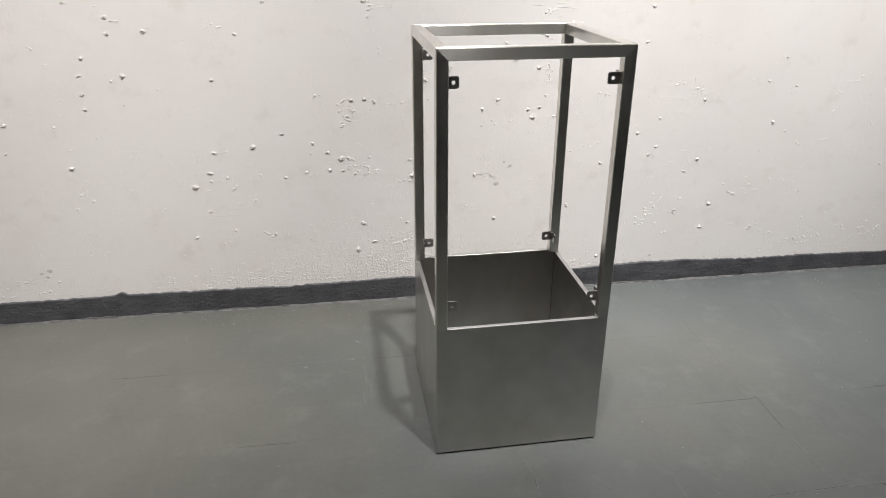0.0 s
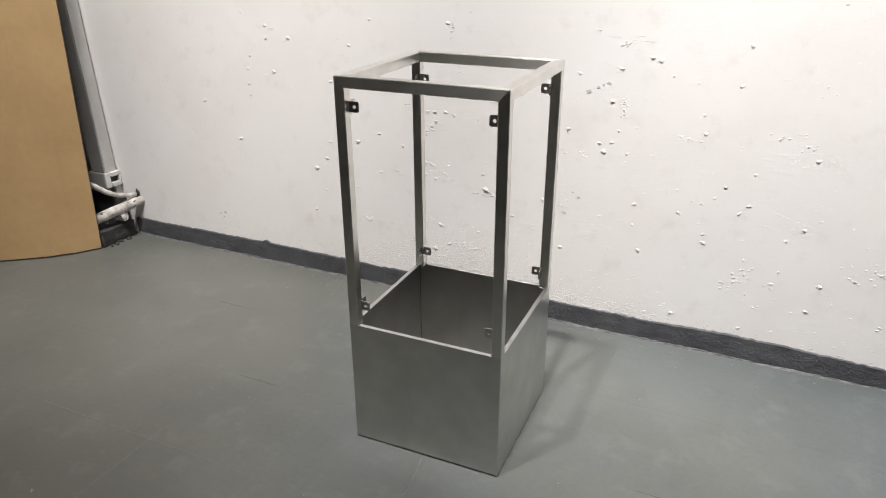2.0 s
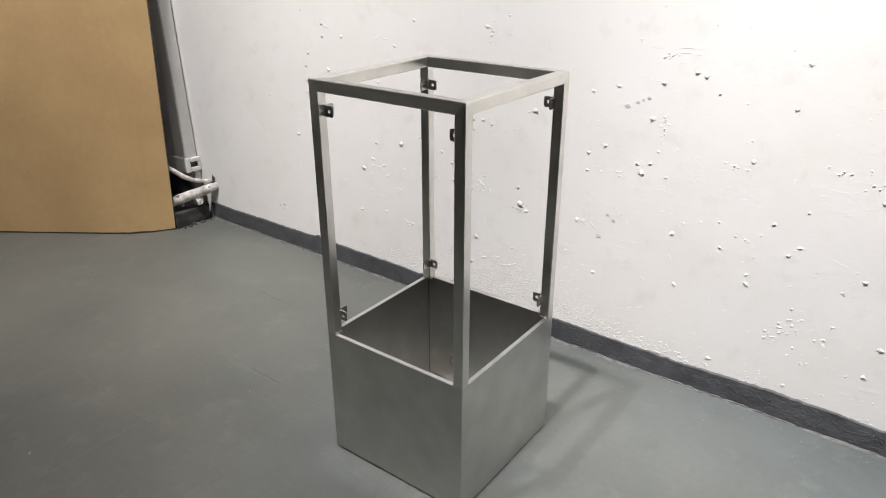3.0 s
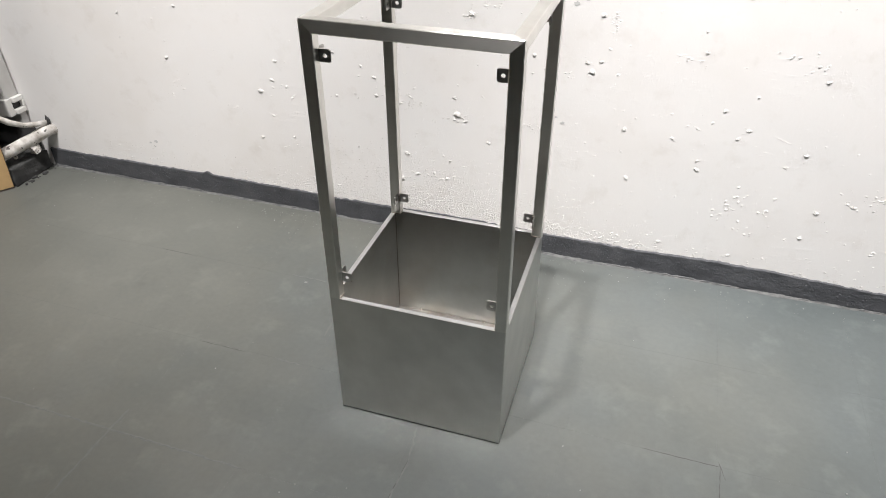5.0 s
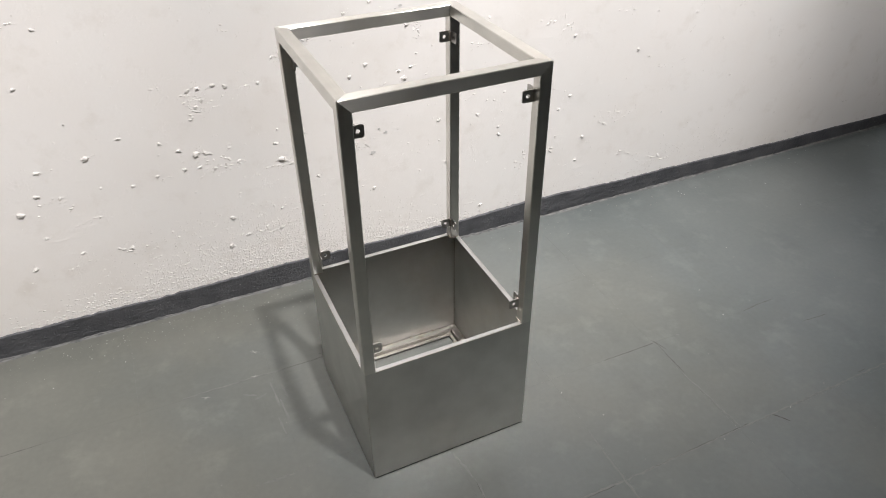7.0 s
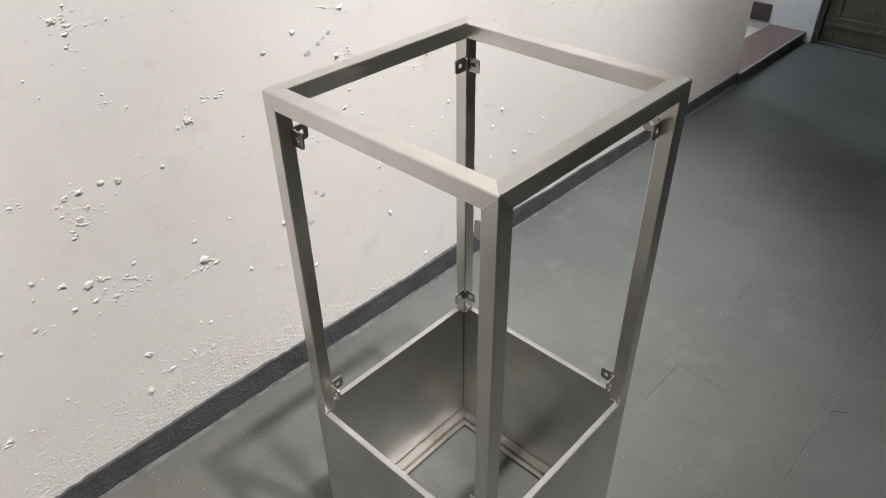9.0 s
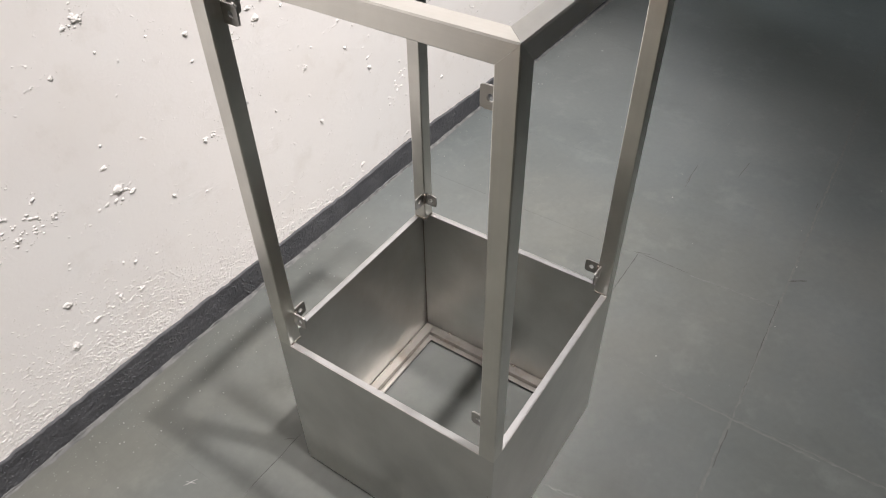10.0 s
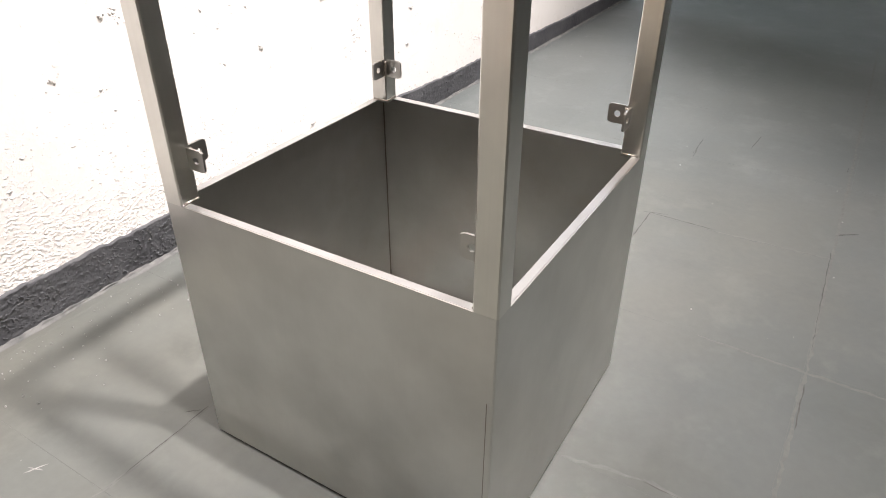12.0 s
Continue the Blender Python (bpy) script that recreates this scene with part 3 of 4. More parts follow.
def plaster():
    crust = Crust(5)
    rng = crust.rng
    for region in (LUMPS_WEST, LUMPS_BESIDE_CLUSTER, LUMPS_CLUSTER, LUMPS_BEHIND_STAND, LUMPS_MIDDLE, LUMPS_EAST, LUMPS_FAR_EAST):
        for x, z, s in region:
            crust.lump(x, z, s)
    for x, z, rx, rz, turn, grains in ROUGH:
        crust.scatter(x, z, rx, rz, radians(turn), grains)
    # single grains over the whole face, and faint rough places among them
    for k in range(800):
        x, z = rng.uniform(-1.6, WALL_END - 0.06), rng.uniform(0.1, 1.6)
        w = 0.0008 + 0.0028 * rng.random() ** 4
        crust.knob(x, z, w * rng.uniform(1, 1.8), w, w * rng.uniform(0.5, 0.9), rng.uniform(-1, 1), 6)
    for k in range(60):
        x, z = rng.uniform(-1.5, 3.2), rng.uniform(0.14, 1.55)
        crust.scatter(x, z, rng.uniform(0.012, 0.05), rng.uniform(0.006, 0.016), rng.uniform(-0.6, 0.6), rng.randrange(5, 14))
    # the crumbly strip above the dark band, thickest in one place
    for k in range(19000):
        x = rng.gauss(0.16, 0.33) if k % 7 else rng.uniform(-1.6, WALL_END - 0.05)
        if x > 1.5 and k % 7 == 0 and k % 2:
            continue
        foot = 0.078 if x < 1.3 else 0.078 - 0.016 * (x - 1.3)
        tall = 0.020 + 0.075 * math.exp(-((x - 0.05) / 0.40) ** 2) + 0.02 * math.exp(-((x - 0.72) / 0.16) ** 2)
        z = foot + rng.expovariate(1.0 / tall)
        if z > foot + 0.30:
            continue
        if noise.noise((x * 11, z * 15, 2.2)) + 0.25 < rng.uniform(-0.6, 0.6):
            continue
        w = (0.0007 + 0.0021 * rng.random() ** 3) * (1.25 - 2.0 * min(0.35, z - foot))
        crust.knob(x, z, w * rng.uniform(1.0, 2.4), w * rng.uniform(0.8, 1.3), w * rng.uniform(0.22, 0.5), rng.uniform(-0.9, 0.9), 6)
    return crust.build("plaster_lumps", LUMP_PAINT, wall_north, "crumbs and lumps of white painted plaster")


def band_grit():
    """Sand and crumbs painted over on the dark wall foot."""
    crust = Crust(17)
    rng = crust.rng
    for k in range(5200):
        x = rng.gauss(0.0, 0.45) if k % 3 else rng.uniform(-1.65, 2.4)
        if not -1.68 < x < 3.3:
            continue
        z = rng.uniform(0.010, 0.082 if x < 1.3 else 0.066)
        if noise.noise((x * 14, z * 22, 8.2)) + 0.2 < rng.uniform(-0.5, 0.5):
            continue
        w = 0.0006 + 0.0018 * rng.random() ** 3
        crust.knob(x, z, w * rng.uniform(1.0, 1.8), w, w * rng.uniform(0.6, 1.0) + 0.0008, rng.uniform(-0.8, 0.8), 6, 0.0068)
    return crust.build("grit", BASE_PAINT, baseboard, "painted-over grit on the wall foot")


plaster()
band_grit()
for k, (x, z, r) in enumerate(((0.577, 0.468, 0.009), (0.628, 0.536, 0.007), (0.605, 0.553, 0.005), (0.636, 0.930, 0.009), (0.668, 0.946, 0.007), (0.685, 0.955, 0.004), (0.703, 0.964, 0.006),
                               (-1.12, 0.20, 0.007), (-1.10, 0.185, 0.005), (-1.09, 0.21, 0.010), (1.86, 0.37, 0.004))):
    rng = random.Random(k)
    pit = bmesh.new()
    ring = [pit.verts.new((x + r * rng.uniform(0.7, 1.3) * math.cos(a * 0.52), WALL_Y + wall_dip(x, z) - 0.0012, z + 0.7 * r * rng.uniform(0.6, 1.2) * math.sin(a * 0.52))) for a in range(12)]
    pit.faces.new(ring)
    part("bare_spot", pit, BARE_PLASTER, wall_north, "small bare grey spot in the paint")
for k, (x, z, length, slope) in enumerate(((1.218, 0.544, 0.04, -0.2), (1.24, 0.53, 0.07, -0.16), (1.26, 0.585, 0.10, -0.28), (1.23, 0.515, 0.05, -0.1), (0.54, 0.515, 0.03, -0.9),
                                           (0.658, 1.118, 0.10, -0.05), (0.72, 1.112, 0.165, -0.06), (0.74, 1.120, 0.13, 0.02), (0.669, 1.034, 0.05, -0.35), (0.70, 1.020, 0.06, -0.1), (0.73, 1.005, 0.035, 0.8))):
    pts = [(x + length * q / 8, WALL_Y + 0.0004 + 0.0006 * math.cos(q * 0.8), z + slope * length * q / 8 + 0.001 * math.sin(q * 1.7 + k)) for q in range(9)]
    part("scratch_ridge", sweep(pts, 0.0006, 6, 0.6, k), LUMP_PAINT, wall_north, "raised scratch in the plaster", smooth=True)

# ---- the steel display stand ----
W, H, RIM, T, LEDGE = 0.464, 1.109, 0.402, 0.0288, 0.0125
stand = new("display_stand")
stand.matrix_world = Matrix.Translation((0.2115, 1.504, 0)) @ Matrix.Rotation(radians(0.6), 4, "Z") @ Matrix.Translation((W / 2, W / 2, 0))
tagged(stand, "brushed stainless steel display stand with open frame above a box", "display stand")
h = W / 2


E = 0.0018
PROFILE = [(0, E), (E, 0), (T - E, 0), (T, E), (T, T - E), (T - E, T), (E, T), (0, T - E)]


def prism(rings):
    bm = bmesh.new()
    rows = [[bm.verts.new(p) for p in ring] for ring in rings]
    for k in range(8):
        bm.faces.new((rows[0][k], rows[0][(k + 1) % 8], rows[1][(k + 1) % 8], rows[1][k]))
    for row in rows:
        mid = bm.verts.new(sum((v.co for v in row), Vector()) / 8)
        for k in range(8):
            bm.faces.new((row[k], row[(k + 1) % 8], mid))
    return bm


def upright(sx, sy):
    """A post, cut at its top to meet both bars in a mitre."""
    foot = [(sx * (h - a), sy * (h - b), RIM + 0.0001) for a, b in PROFILE]
    head = [(sx * (h - a), sy * (h - b), H - max(a, b) - 0.0002) for a, b in PROFILE]
    return prism([foot, head])


def mitred(length, axis, side):
    """A top bar on the given side of the frame, its ends mitred against the next bar and the post."""
    rings = []
    for end in (-1, 1):
        ring = []
        for inn, down in PROFILE:
            along, across = end * (length / 2 - max(inn, down) - 0.0002), side * (length / 2 - inn)
            ring.append(((along, across) if axis == "x" else (across, along)) + (H - down,))
        rings.append(ring)
    return prism(rings)


def tab_plate(u0, u1, v0, v1, hu, hv, r, t):
    """A thin plate with rounded corners and a drilled hole, in the plane u, v; returns rings for both faces."""
    bm = bmesh.new()
    n = 24
    cu, cv, a, b, c = (u0 + u1) / 2, (v0 + v1) / 2, (u1 - u0) / 2, (v1 - v0) / 2, 0.003
    outer, inner = [], []
    for k in range(n):
        ang = 2 * math.pi * (k + 0.5) / n
        du, dv = math.cos(ang), math.sin(ang)
        s = min(a / abs(du) if abs(du) > 1e-6 else 9, b / abs(dv) if abs(dv) > 1e-6 else 9)
        pu, pv = du * s, dv * s
        over = abs(pu) / a + abs(pv) / b - (2 - c / a)
        if over > 0:
            pu, pv = pu * (1 - over * 0.4), pv * (1 - over * 0.4)
        outer.append((cu + pu, cv + pv))
        inner.append((hu + r * du, hv + r * dv))
    rings = [[bm.verts.new((p[0], w, p[1])) for p in ring] for w in (-t / 2, t / 2) for ring in (outer, inner)]
    o0, i0, o1, i1 = rings
    for k in range(n):
        q = (k + 1) % n
        bm.faces.new((o0[k], o0[q], i0[q], i0[k]))
        bm.faces.new((o1[k], i1[k], i1[q], o1[q]))
        bm.faces.new((o0[k], o1[k], o1[q], o0[q]))
        bm.faces.new((i0[k], i0[q], i1[q], i1[k]))
    return bm


def bracket(parent, sx, sy, z):
    """An angle of two drilled tabs, welded into the inner corner of an upright."""
    near, far, hole = T - 0.005, T + 0.0275, T + 0.0145
    mats = Matrix.Translation((sx * h, sy * h, z)) @ Matrix.Diagonal((-sx, -sy, 1, 1))
    a = tab_plate(near, far, -0.014, 0.014, hole, 0, 0.0046, 0.003)
    a.transform(mats @ Matrix.Translation((0, near, 0)))
    b = tab_plate(near, far, -0.014, 0.014, hole, 0, 0.0046, 0.003)
    b.transform(mats @ Matrix(((0, 1, 0, near), (1, 0, 0, 0), (0, 0, 1, 0), (0, 0, 0, 1))))
    ob = part("bracket", add(a, b), STEEL_TAB, parent, "drilled steel angle bracket")
    bead = sweep([(T + 0.0005, T + 0.0005, -0.012 + 0.003 * k) for k in range(9)], 0.0022, 7, 0.35, 3)
    bead.transform(mats)
    part("weld", bead, WELD, ob, "heat-tinted weld bead", smooth=True)



for sx in (-1, 1):
    for sy in (-1, 1):
        post = part("post", upright(sx, sy), STEEL_Z, stand)
        q = h - T - 0.0005
        bead = sweep([(sx * q, sy * (h - 0.004), RIM + 0.001), (sx * q, sy * (q + 0.006), RIM + 0.001), (sx * (q + 0.002), sy * (q + 0.002), RIM + 0.001), (sx * (q + 0.006), sy * q, RIM + 0.001), (sx * (h - 0.004), sy * q, RIM + 0.001)], 0.0015, 8, 0.3, 4)
        part("weld", bead, WELD, post, "heat-tinted weld bead", smooth=True)
        bracket(stand, sx, sy, 1.030)
        bracket(stand, sx, sy, 0.458)
for side in (-1, 1):
    part("top_bar", mitred(W, "x", side), STEEL_X, stand)
    part("top_bar", mitred(W, "y", side), STEEL_Y, stand)


def side_panel(axis, side, inset, t, z0, z1, reach, edge=0.0006):
    lo, hi = sorted((side * (h - inset), side * (h - inset - t)))
    if axis == "x":
        return box(-reach, reach, lo, hi, z0, z1, edge, 1)
    return box(lo, hi, -reach, reach, z0, z1, edge, 1)


FOOT = 0.0055
for sx in (-1, 1):
    for sy in (-1, 1):
        ring = [(sx * h, sy * (h - E)), (sx * (h - E), sy * h), (sx * (h - E), sy * (h - E))]
        bm = bmesh.new()
        low, up = [[bm.verts.new((*p, z)) for p in ring] for z in (FOOT, RIM)]
        for k in range(3):
            bm.faces.new((low[k], low[(k + 1) % 3], up[(k + 1) % 3], up[k]))
        bm.faces.new(low)
        bm.faces.new(up)
        part("corner_fold", bm, STEEL_FOLD, stand)
for axis, gap in (("x", E), ("y", E)):
    for side in (-1, 1):
        part("outer_panel", side_panel(axis, side, 0, 0.0015, FOOT, RIM, h - gap, 0.0), STEEL_PANEL, stand)
        part("inner_panel", side_panel(axis, side, 0.0017, 0.0012, FOOT, RIM - 0.0017, h - (0.0030 if axis == "x" else 0.0042)), STEEL_INNER, stand)
        part("rim", side_panel(axis, side, 0.0016, LEDGE - 0.0016, RIM - 0.0015, RIM + 0.0002, h - 0.0016 if axis == "x" else h - LEDGE - 0.0003), STEEL_RIM, stand, "bright folded steel rim")
        rail = part("bottom_rail", side_panel(axis, side, 0.0034, 0.0236, FOOT, 0.020, h - (0.0036 if axis == "x" else 0.0272), 0.001), HEATED, stand, "heat-tinted bottom rail")
        part("flange", side_panel(axis, side, 0.0272, 0.0128, FOOT, 0.0085, h - (0.0272 if axis == "x" else 0.0402)), HEATED, rail)
        rng = random.Random(7 + side + (3 if axis == "x" else 0))
        for k in range(4):
            along = -0.15 + 0.1 * k + rng.uniform(-0.02, 0.02)
            lump = bmesh.new()
            bmesh.ops.create_icosphere(lump, subdivisions=2, radius=0.0045)
            across = side * (h - 0.0055)
            p = (along, across) if axis == "x" else (across, along)
            lump.transform(Matrix.Translation((*p, 0.0205)) @ Matrix.Diagonal((1.5 if axis == "x" else 0.8, 0.8 if axis == "x" else 1.5, 0.5, 1)))
            part("weld", lump, WELD, rail, "heat-tinted weld bead", smooth=True)
# open joints where the inner faces meet
for sx in (-1, 1):
    for sy in (-1, 1):
        x0, x1 = sorted((sx * (h - 0.0031), sx * (h - 0.0046)))
        y0, y1 = sorted((sy * (h - 0.0031), sy * (h - 0.0046)))
        part("corner_joint", box(x0, x1, y0, y1, 0.021, RIM - 0.0019), SEAM, stand, "dark open corner joint")
# the sheet's closing seam near one corner
part("seam", box(-h - 0.0003, -h + 0.0005, -h + 0.0075, -h + 0.0083, FOOT, 0.29), SEAM, stand, "fine dark sheet seam")
for sx in (-1, 1):
    for sy in (-1, 1):
        x0, x1 = sorted((sx * (h - LEDGE - 0.0005), sx * (h - T)))
        y0, y1 = sorted((sy * (h - LEDGE - 0.0005), sy * (h - T)))
        part("corner_gusset", box(x0, x1, y0, y1, RIM - 0.003, RIM - 0.0003), STEEL_TAB, stand)
        part("foot", box(*sorted((sx * (h - 0.03), sx * (h - 0.006))), *sorted((sy * (h - 0.03), sy * (h - 0.006))), 0, FOOT, 0.001, 1), DARK_HOLE, stand, "thin black foot pad")


# ---- cardboard in the corner ----
BEND = [Vector((-0.86, -0.60, 0)), Vector((-0.645, -0.443, 0)), Vector((-0.12, -0.078, 0)), Vector((0.0, 0.012, 0)), Vector((0.07, 0.09, 0)), Vector((0.134, 0.188, 0))]
LEAN = Vector((-0.30, 0.80, 0))


def board(front, behind, z0, z1, rows_up, ragged):
    """A thin bent board along BEND, leaning back, between two depths and two heights."""
    bm = bmesh.new()
    cols = [a.lerp(b, q / 8) for a, b in zip(BEND, BEND[1:]) for q in range(8)] + [BEND[-1]]
    layers = []
    for depth in (front, behind):
        rows = []
        for j in range(rows_up + 1):
            z = z0 + (z1 - z0) * j / rows_up
            row = []
            for c in cols:
                wave = 0.003 * noise.noise((c.x * 3, z * 2.5, 3.3))
                p = c + LEAN * (0.073 * z + depth + wave)
                worn = ragged * max(0.0, noise.noise((c.x * 17, 1.1, 0))) if j == 0 else 0
                row.append(bm.verts.new((p.x, p.y, z + worn)))
            rows.append(row)
        layers.append(rows)
    f, b = layers
    m, k = len(f) - 1, len(f[0]) - 1
    for j in range(m):
        for i in range(k):
            bm.faces.new((f[j][i], f[j][i + 1], f[j + 1][i + 1], f[j + 1][i]))
            bm.faces.new((b[j][i], b[j + 1][i], b[j + 1][i + 1], b[j][i + 1]))
        bm.faces.new((f[j][0], f[j + 1][0], b[j + 1][0], b[j][0]))
        bm.faces.new((f[j][k], b[j][k], b[j + 1][k], f[j + 1][k]))
    for i in range(k):
        bm.faces.new((f[0][i], b[0][i], b[0][i + 1], f[0][i + 1]))
        bm.faces.new((f[m][i], f[m][i + 1], b[m][i + 1], b[m][i]))
    return bm


cardboard = new("cardboard_sheet")
cardboard.location = (-1.84, 2.022, 0)
tagged(cardboard, "large brown cardboard sheet leaning in the corner", "cardboard")
part("front_liner", board(0.0, 0.0025, 0.009, 2.05, 30, 0.004), CARDBOARD, cardboard)
# dark layer behind the liner; its lower edge draws the gap's shadow
part("gap_shade_layer", board(0.0035, 0.0075, 0.0, 2.048, 30, 0.0), BROWN_PAINT, cardboard, "dark layer for the gap shadow under the cardboard")

for u, z in ((0.30, 0.68), (0.36, 0.335)):
    at = BEND[2].lerp(BEND[0], u)
    p = at + LEAN * (0.073 * z - 0.0006)
    dent = bmesh.new()
    rng = random.Random(int(z * 100))
    for side, drop in ((0.4, 0.0), (-0.2, -0.012)):
        ring = [dent.verts.new((p.x + 0.005 * rng.uniform(0.4, 1) * math.cos(a), p.y - 0.001 - 0.004 * (a > 2 and a < 4), z + drop * 0.5 + 0.0035 * rng.uniform(0.3, 1) * math.sin(a) + side * 0.003)) for a in (0.3, 1.2, 2.2, 3.2, 4.1, 5.3)]
        dent.faces.new(ring)
    part("dent", dent, TORN_CARD, cardboard, "small torn dent in the cardboard")

# ---- trunking, clip and wrapped pipe in the corner ----
tagged(part("wall_pilaster", box(WALL_L, -1.95, WALL_Y - 0.02, WALL_Y - 0.008, 0, TOP), WALL_PAINT), "white painted pilaster in the corner", "wall", kind="structure")
trunk = new("cable_trunking")
trunk.location, trunk.rotation_euler = (-1.809, 2.41, 0), (0, -0.033, 0)
tagged(trunk, "grey-white upright cable trunking in the corner", "trunking")
part("channel", box(-0.054, 0.038, -0.031, 0.040, 0.338, 3.0, 0.003), TRUNK_PLASTIC, trunk)
part("cover", box(0.0385, 0.044, -0.028, 0.037, 0.338, 3.0, 0.002), TRUNK_PLASTIC, trunk)
collar = part("collar", box(-0.075, 0.050, -0.040, -0.0105, 0.258, 0.337, 0.004), CLIP_PLASTIC, trunk, "white plastic end collar")
for z0, z1 in ((0.262, 0.284), (0.315, 0.337)):
    part("lug", box(-0.02, 0.062, -0.010, 0.043, z0, z1, 0.003), CLIP_PLASTIC, collar)
part("lug", box(-0.02, 0.062, 0.030, 0.043, 0.2845, 0.3145, 0.002), CLIP_PLASTIC, collar)
# solid dark block gives the slot its shade
part("slot", box(-0.02, 0.045, -0.010, 0.0295, 0.2845, 0.3145), DARK_HOLE, collar, "slot filled dark for its shade")
part("tail", box(-0.03, 0.052, 0.005, 0.040, 0.19, 0.2615, 0.003), TRUNK_PLASTIC, trunk)

pipe = tagged(part("wrapped_pipe", sweep([(-1.80, 2.20, 0.108), (-1.77, 2.225, 0.125), (-1.735, 2.26, 0.145), (-1.71, 2.32, 0.158), (-1.685, 2.38, 0.172), (-1.668, 2.42, 0.182), (-1.655, 2.452, 0.188), (-1.645, 2.47, 0.188)], 0.026, 14, 0.10), PIPE_WRAP, smooth=True),
              "dirty white wrapped pipe coming out of the wall", "pipe")
flap = sweep([(-1.700, 2.35, 0.150), (-1.692, 2.36, 0.128), (-1.690, 2.365, 0.108)], 0.021, 7, 0.5, 3)
part("torn_wrap", flap, PIPE_WRAP, pipe, "torn hanging wrap")
part("torn_wrap", sweep([(-1.728, 2.285, 0.128), (-1.727, 2.287, 0.105)], 0.007, 6, 0.5, 5), PIPE_WRAP, pipe, "torn hanging wrap")
tagged(part("old_cable", sweep([(-1.80, 2.215, 0.350), (-1.745, 2.255, 0.325), (-1.705, 2.30, 0.275), (-1.690, 2.35, 0.243), (-1.675, 2.40, 0.228), (-1.662, 2.452, 0.218)], 0.012, 8, 0.2), PIPE_WRAP, smooth=True),
       "thin dirty white cable beside a pipe", "cable")
# dark plug at the wall's face paints the hole's shaded depth
tagged(part("wall_hole", sweep([(-1.668, WALL_Y - 0.006, 0.226), (-1.662, WALL_Y + 0.004, 0.224)], 0.026, 9, 0.35, 8), DARK_HOLE), "broken hole in the plaster round a pipe, its shade a dark plug", "hole", kind="structure")
rub = bmesh.new()
rng = random.Random(12)
for k in range(90):
    lump = bmesh.new()
    bmesh.ops.create_icosphere(lump, subdivisions=1, radius=rng.uniform(0.003, 0.009))
    for v in lump.verts:
        v.co *= rng.uniform(0.7, 1.3)
    lump.transform(Matrix.Translation((rng.uniform(-1.80, -1.67), rng.uniform(2.23, 2.44), rng.uniform(0.0, 0.006))))
    add(rub, lump)
tagged(part("dark_rubble_and_shade", rub, DARK_HOLE), "dark crumbs and dirt on the floor in the corner", "rubble", kind="stuff")
foot_mesh = box(-2.05, -1.700, 2.225, WALL_Y - 0.022, 0, 0.085, 0.006)
bmesh.ops.subdivide_edges(foot_mesh, edges=foot_mesh.edges[:], cuts=5, use_grid_fill=True)
for v in foot_mesh.verts:
    v.co += Vector((0.5, -1.0, 0.6 if v.co.z > 0.01 else 0.0)) * 0.009 * noise.noise(v.co * 32)
tagged(part("corner_foot", foot_mesh, DARK_HOLE), "dark rough block at the wall foot in the corner", "baseboard", kind="structure")

# dark block that paints in the black void under the trunking
part("dark_recess", box(-2.05, -1.735, 2.412, WALL_Y - 0.009, 0.0905, 0.21, 0.01), DARK_HOLE, bpy.data.objects["corner_foot"], "dark block for the shaded void behind the pipe")

# ---- crumbs on the floor ----
def floor_crumbs():
    rng = random.Random(21)
    bm = bmesh.new()
    for k in range(560):
        lump = bmesh.new()
        bmesh.ops.create_icosphere(lump, subdivisions=1, radius=0.0005 + 0.0017 * rng.random() ** 2)
        for v in lump.verts:
            v.co *= rng.uniform(0.6, 1.4)
        near = k % 6 != 0
        y = WALL_Y - 0.035 - abs(rng.gauss(0, 0.07)) if near else rng.uniform(0.2, 2.3)
        x = rng.gauss(0.0, 0.45) if near and k % 2 else rng.uniform(-1.6, 3.2)
        if not near and 0.15 < x < 0.75 and 1.4 < y < 2.05:
            x += 1.2
        lump.transform(Matrix.Translation((x, y, 0.001)))
        add(bm, lump)
    return bm


tagged(part("floor_crumbs", floor_crumbs(), CHIP_PAINT), "scattered white plaster crumbs on the floor", "crumbs", kind="stuff")

# ---- floor tiles ----
TILE, TX, TY = 0.40, 0.440, 1.22
tile_mesh = []
for k in range(3):
    bm = box(-TILE / 2 + 0.0001, TILE / 2 - 0.0001, -TILE / 2 + 0.0001, TILE / 2 - 0.0001, -0.012, 0.0)
    top_edges = [e for e in bm.edges if all(v.co.z > -0.001 for v in e.verts)]
    bmesh.ops.bevel(bm, geom=top_edges, offset=0.0003, segments=1, affect="EDGES")
    me = bpy.data.meshes.new("tile")
    bm.to_mesh(me)
    bm.free()
    me.materials.append(FLOOR_PAINT)
    tile_mesh.append(me)
i0, i1 = math.floor((WALL_L - TX) / TILE), math.ceil((DOOR_X - TX) / TILE)
j0, j1 = math.floor((BACK_Y - TY) / TILE), math.ceil((WALL_Y - TY) / TILE)
rng = random.Random(31)
for i in range(i0, i1):
    for j in range(j0, j1):
        ob = new("tile", tile_mesh[rng.randrange(3)])
        ob.parent = floor
        ob.location = (TX + TILE * (i + 0.5), TY + TILE * (j + 0.5), rng.uniform(-0.00006, 0.00006))
        ob.rotation_euler = (rng.uniform(-0.0003, 0.0003), rng.uniform(-0.0003, 0.0003), 0)


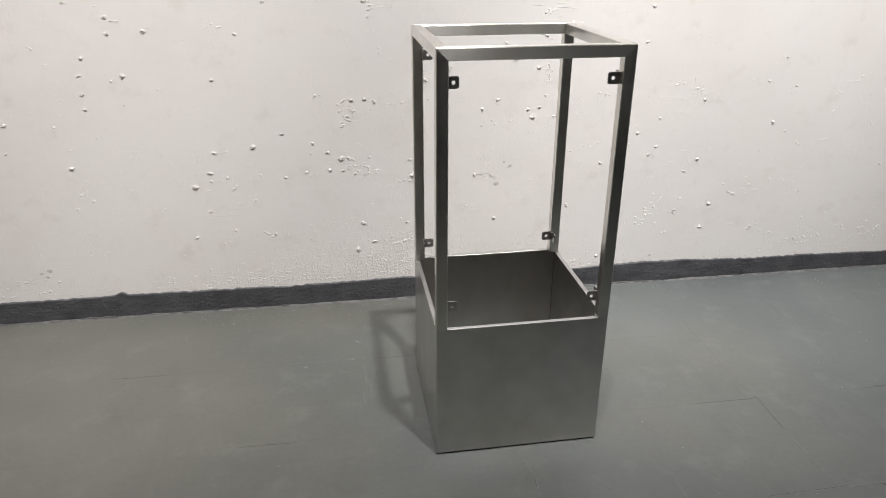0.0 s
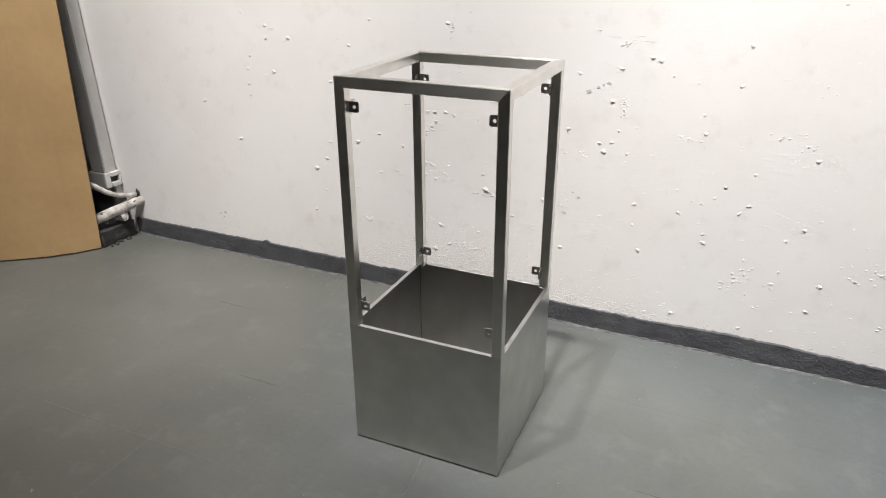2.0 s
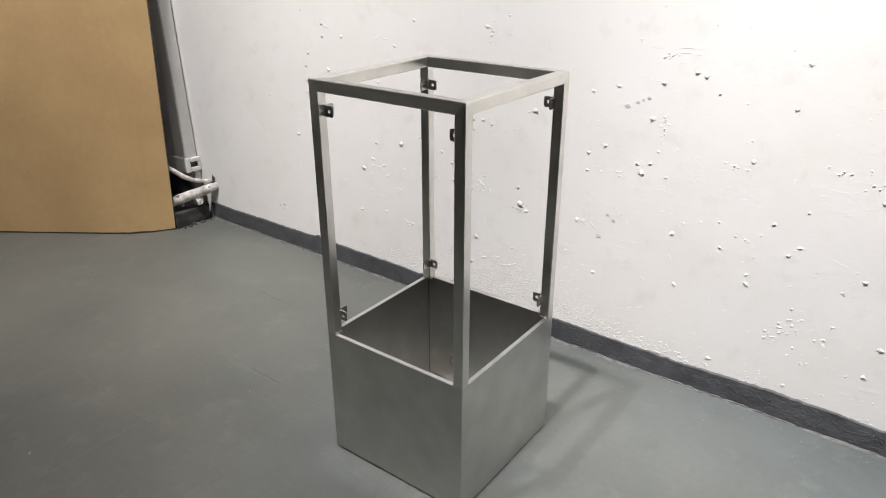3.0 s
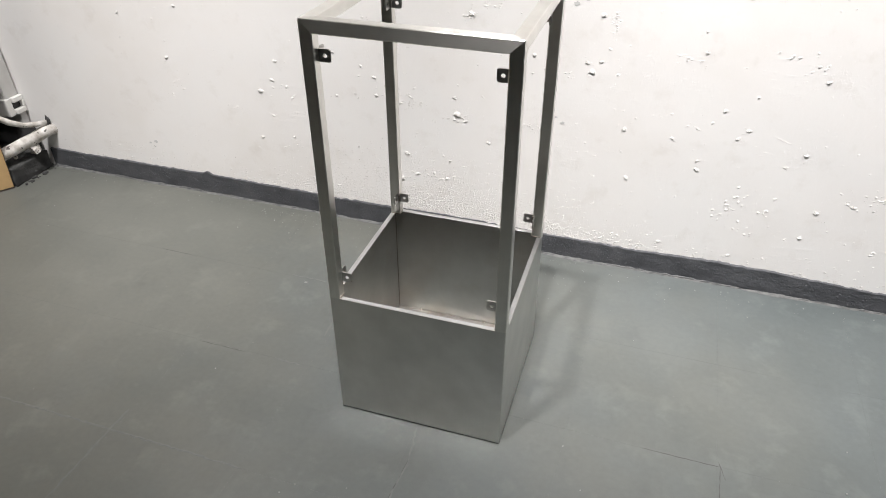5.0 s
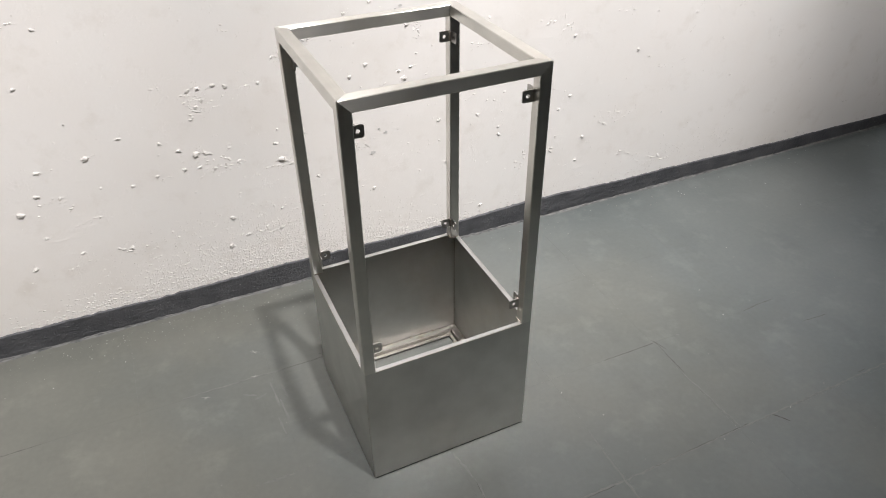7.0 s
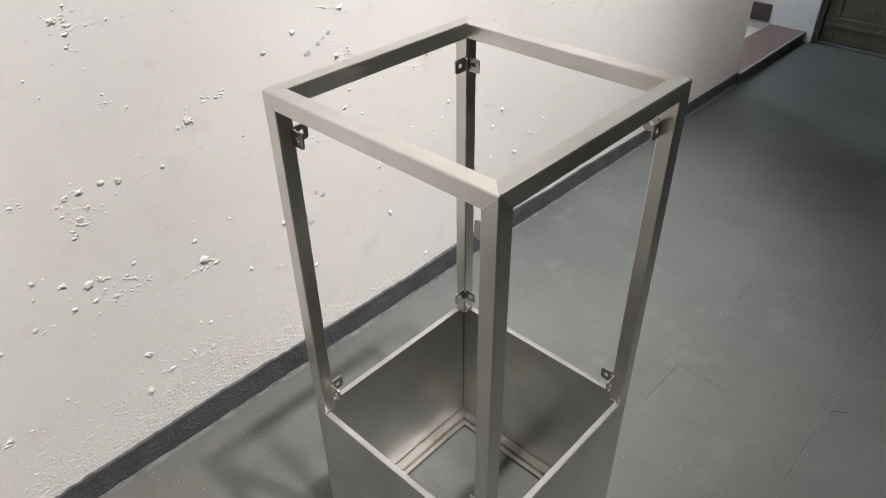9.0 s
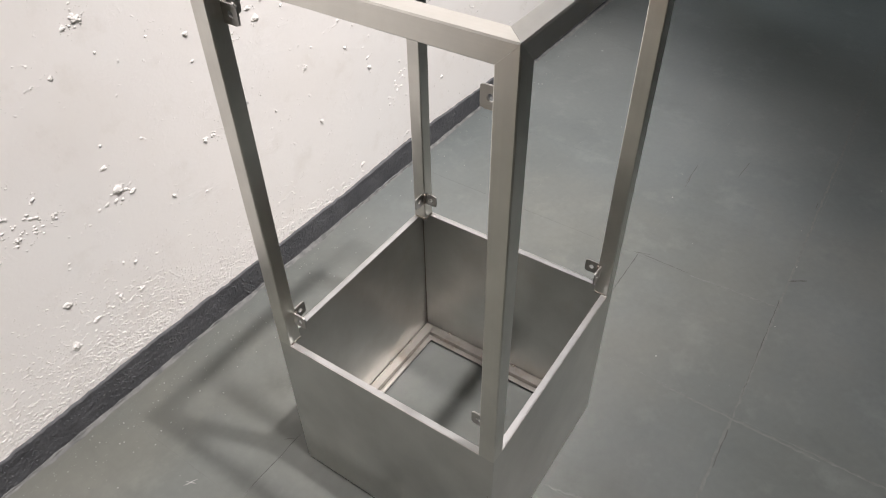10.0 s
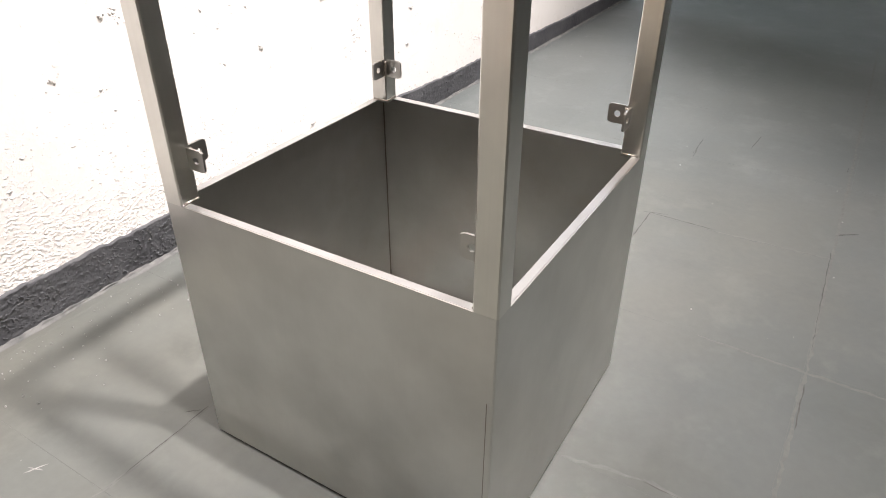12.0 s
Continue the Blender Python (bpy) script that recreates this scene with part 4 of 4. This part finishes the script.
# ---- open joints, pale ridges and chips on the floor ----
def streak(name, x0, y0, x1, y1, width, height, mat, label, seed, stray=0.0009):
    """A thin broken line on the floor, ragged in width."""
    rng = random.Random(seed)
    a, b = Vector((x0, y0, 0)), Vector((x1, y1, 0))
    side = (b - a).normalized().cross(Vector((0, 0, 1)))
    n = max(4, int((b - a).length / 0.012))
    bm = bmesh.new()
    rows = []
    for i in range(n + 1):
        p = a.lerp(b, i / n) + side * rng.uniform(-stray, stray)
        w = width * rng.uniform(0.35, 1.0) * (0.3 if i in (0, n) else 1)
        rows.append([bm.verts.new(p + side * s * w + Vector((0, 0, u))) for s, u in ((-0.5, 0.0002), (0, height), (0.5, 0.0002))])
    for r, s in zip(rows, rows[1:]):
        for k in range(2):
            bm.faces.new((r[k], s[k], s[k + 1], r[k + 1]))
    part(name, bm, mat, floor, label)


for k, line in enumerate((
        (1.043, 1.620, 1.247, 1.619), (1.250, 1.619, 1.246, 1.47), (1.655, 1.624, 1.78, 1.626), (-0.79, 2.020, -0.63, 2.020), (-0.345, 1.615, -0.18, 1.615),
        (0.90, 1.216, 1.28, 1.226), (1.778, 1.491, 1.887, 1.483), (0.05, 2.021, 0.235, 2.024), (0.205, 2.045, 0.222, 2.028), (1.245, 1.634, 1.263, 1.58),
        (0.459, 1.38, 0.452, 1.235), (0.68, 1.211, 0.80, 1.213), (-0.30, 1.221, -0.20, 1.221), (0.825, 0.835, 0.68, 0.829), (1.75, 1.238, 1.78, 1.239), (1.628, 1.619, 1.70, 1.622))):
    streak("joint_crack", *line, 0.0026, 0.0006, CRACK_PAINT, "dark open tile joint", k)
streak("joint_crack", 1.368, 1.226, 1.400, 1.182, 0.0060, 0.0008, CRACK_PAINT, "short dark gouge in the floor paint", 30)
for k, line in enumerate((
        (0.440, 1.500, 0.462, 1.38), (0.462, 1.38, 0.446, 1.14), (0.445, 1.215, 0.83, 1.216), (0.833, 1.40, 0.830, 1.02), (0.83, 1.2145, 1.9, 1.231), (1.9, 1.231, 3.2, 1.255), (0.83, 0.82, 1.7, 0.825),
        (0.840, 1.08, 0.838, 0.70), (1.240, 1.47, 1.25, 1.22), (-0.37, 1.30, -0.369, 0.9), (-0.9, 1.221, 0.05, 1.2205), (0.0, 2.024, 0.10, 2.021), (-0.24, 2.0265, 0.01, 2.0245), (-0.07, 1.618, 0.02, 1.615), (0.440, 0.83, 0.439, 1.2))):
    streak("joint_ridge", *line, 0.009, 0.0006, RIDGE_PAINT, "pale filled tile joint", 40 + k, 0.0022)
for k, line in enumerate((
        (-0.002, 2.147, 0.028, 2.133), (0.008, 2.152, 0.017, 2.128), (-0.022, 2.031, 0.006, 2.026), (-0.012, 2.020, -0.004, 2.036), (-0.178, 2.008, -0.155, 1.996),
        (-0.172, 1.994, -0.160, 2.006), (-0.514, 0.925, -0.494, 0.913))):
    streak("scuff_mark", *line, 0.0030, 0.0005, SCUFF_PAINT, "thin white scuff mark", 80 + k)
for k, line in enumerate(((0.030, 1.985, 0.034, 1.87), (0.042, 1.90, 0.048, 1.80), (0.060, 1.96, 0.066, 1.90), (0.020, 1.83, 0.026, 1.76), (-0.06, 1.965, -0.02, 1.945), (-0.03, 1.93, 0.01, 1.94))):
    streak("faint_scuff", *line, 0.010, 0.0003, FAINT_PAINT, "faint pale scuff on the floor paint", 95 + k)
for k, (x, y, s) in enumerate(((-0.008, 2.028, 0.006), (0.105, 1.787, 0.003), (-0.167, 2.0, 0.006), (-0.504, 0.919, 0.009), (1.83, 2.378, 0.006), (2.37, 2.254, 0.009), (0.22, 2.33, 0.004))):
    chip = bmesh.new()
    rng = random.Random(60 + k)
    ring = [chip.verts.new((s * rng.uniform(0.3, 0.8) * math.cos(a * 0.785), 0.4 * s * rng.uniform(0.4, 1.1) * math.sin(a * 0.785), 0.0002)) for a in range(8)]
    top = chip.verts.new((0, 0, 0.0016))
    for a in range(8):
        chip.faces.new((ring[a], ring[(a + 1) % 8], top))
    chip.transform(Matrix.Translation((x, y, 0)) @ Matrix.Rotation(rng.uniform(0, 3), 4, "Z"))
    part("paint_chip", chip, CHIP_PAINT, floor, "small white paint chip")
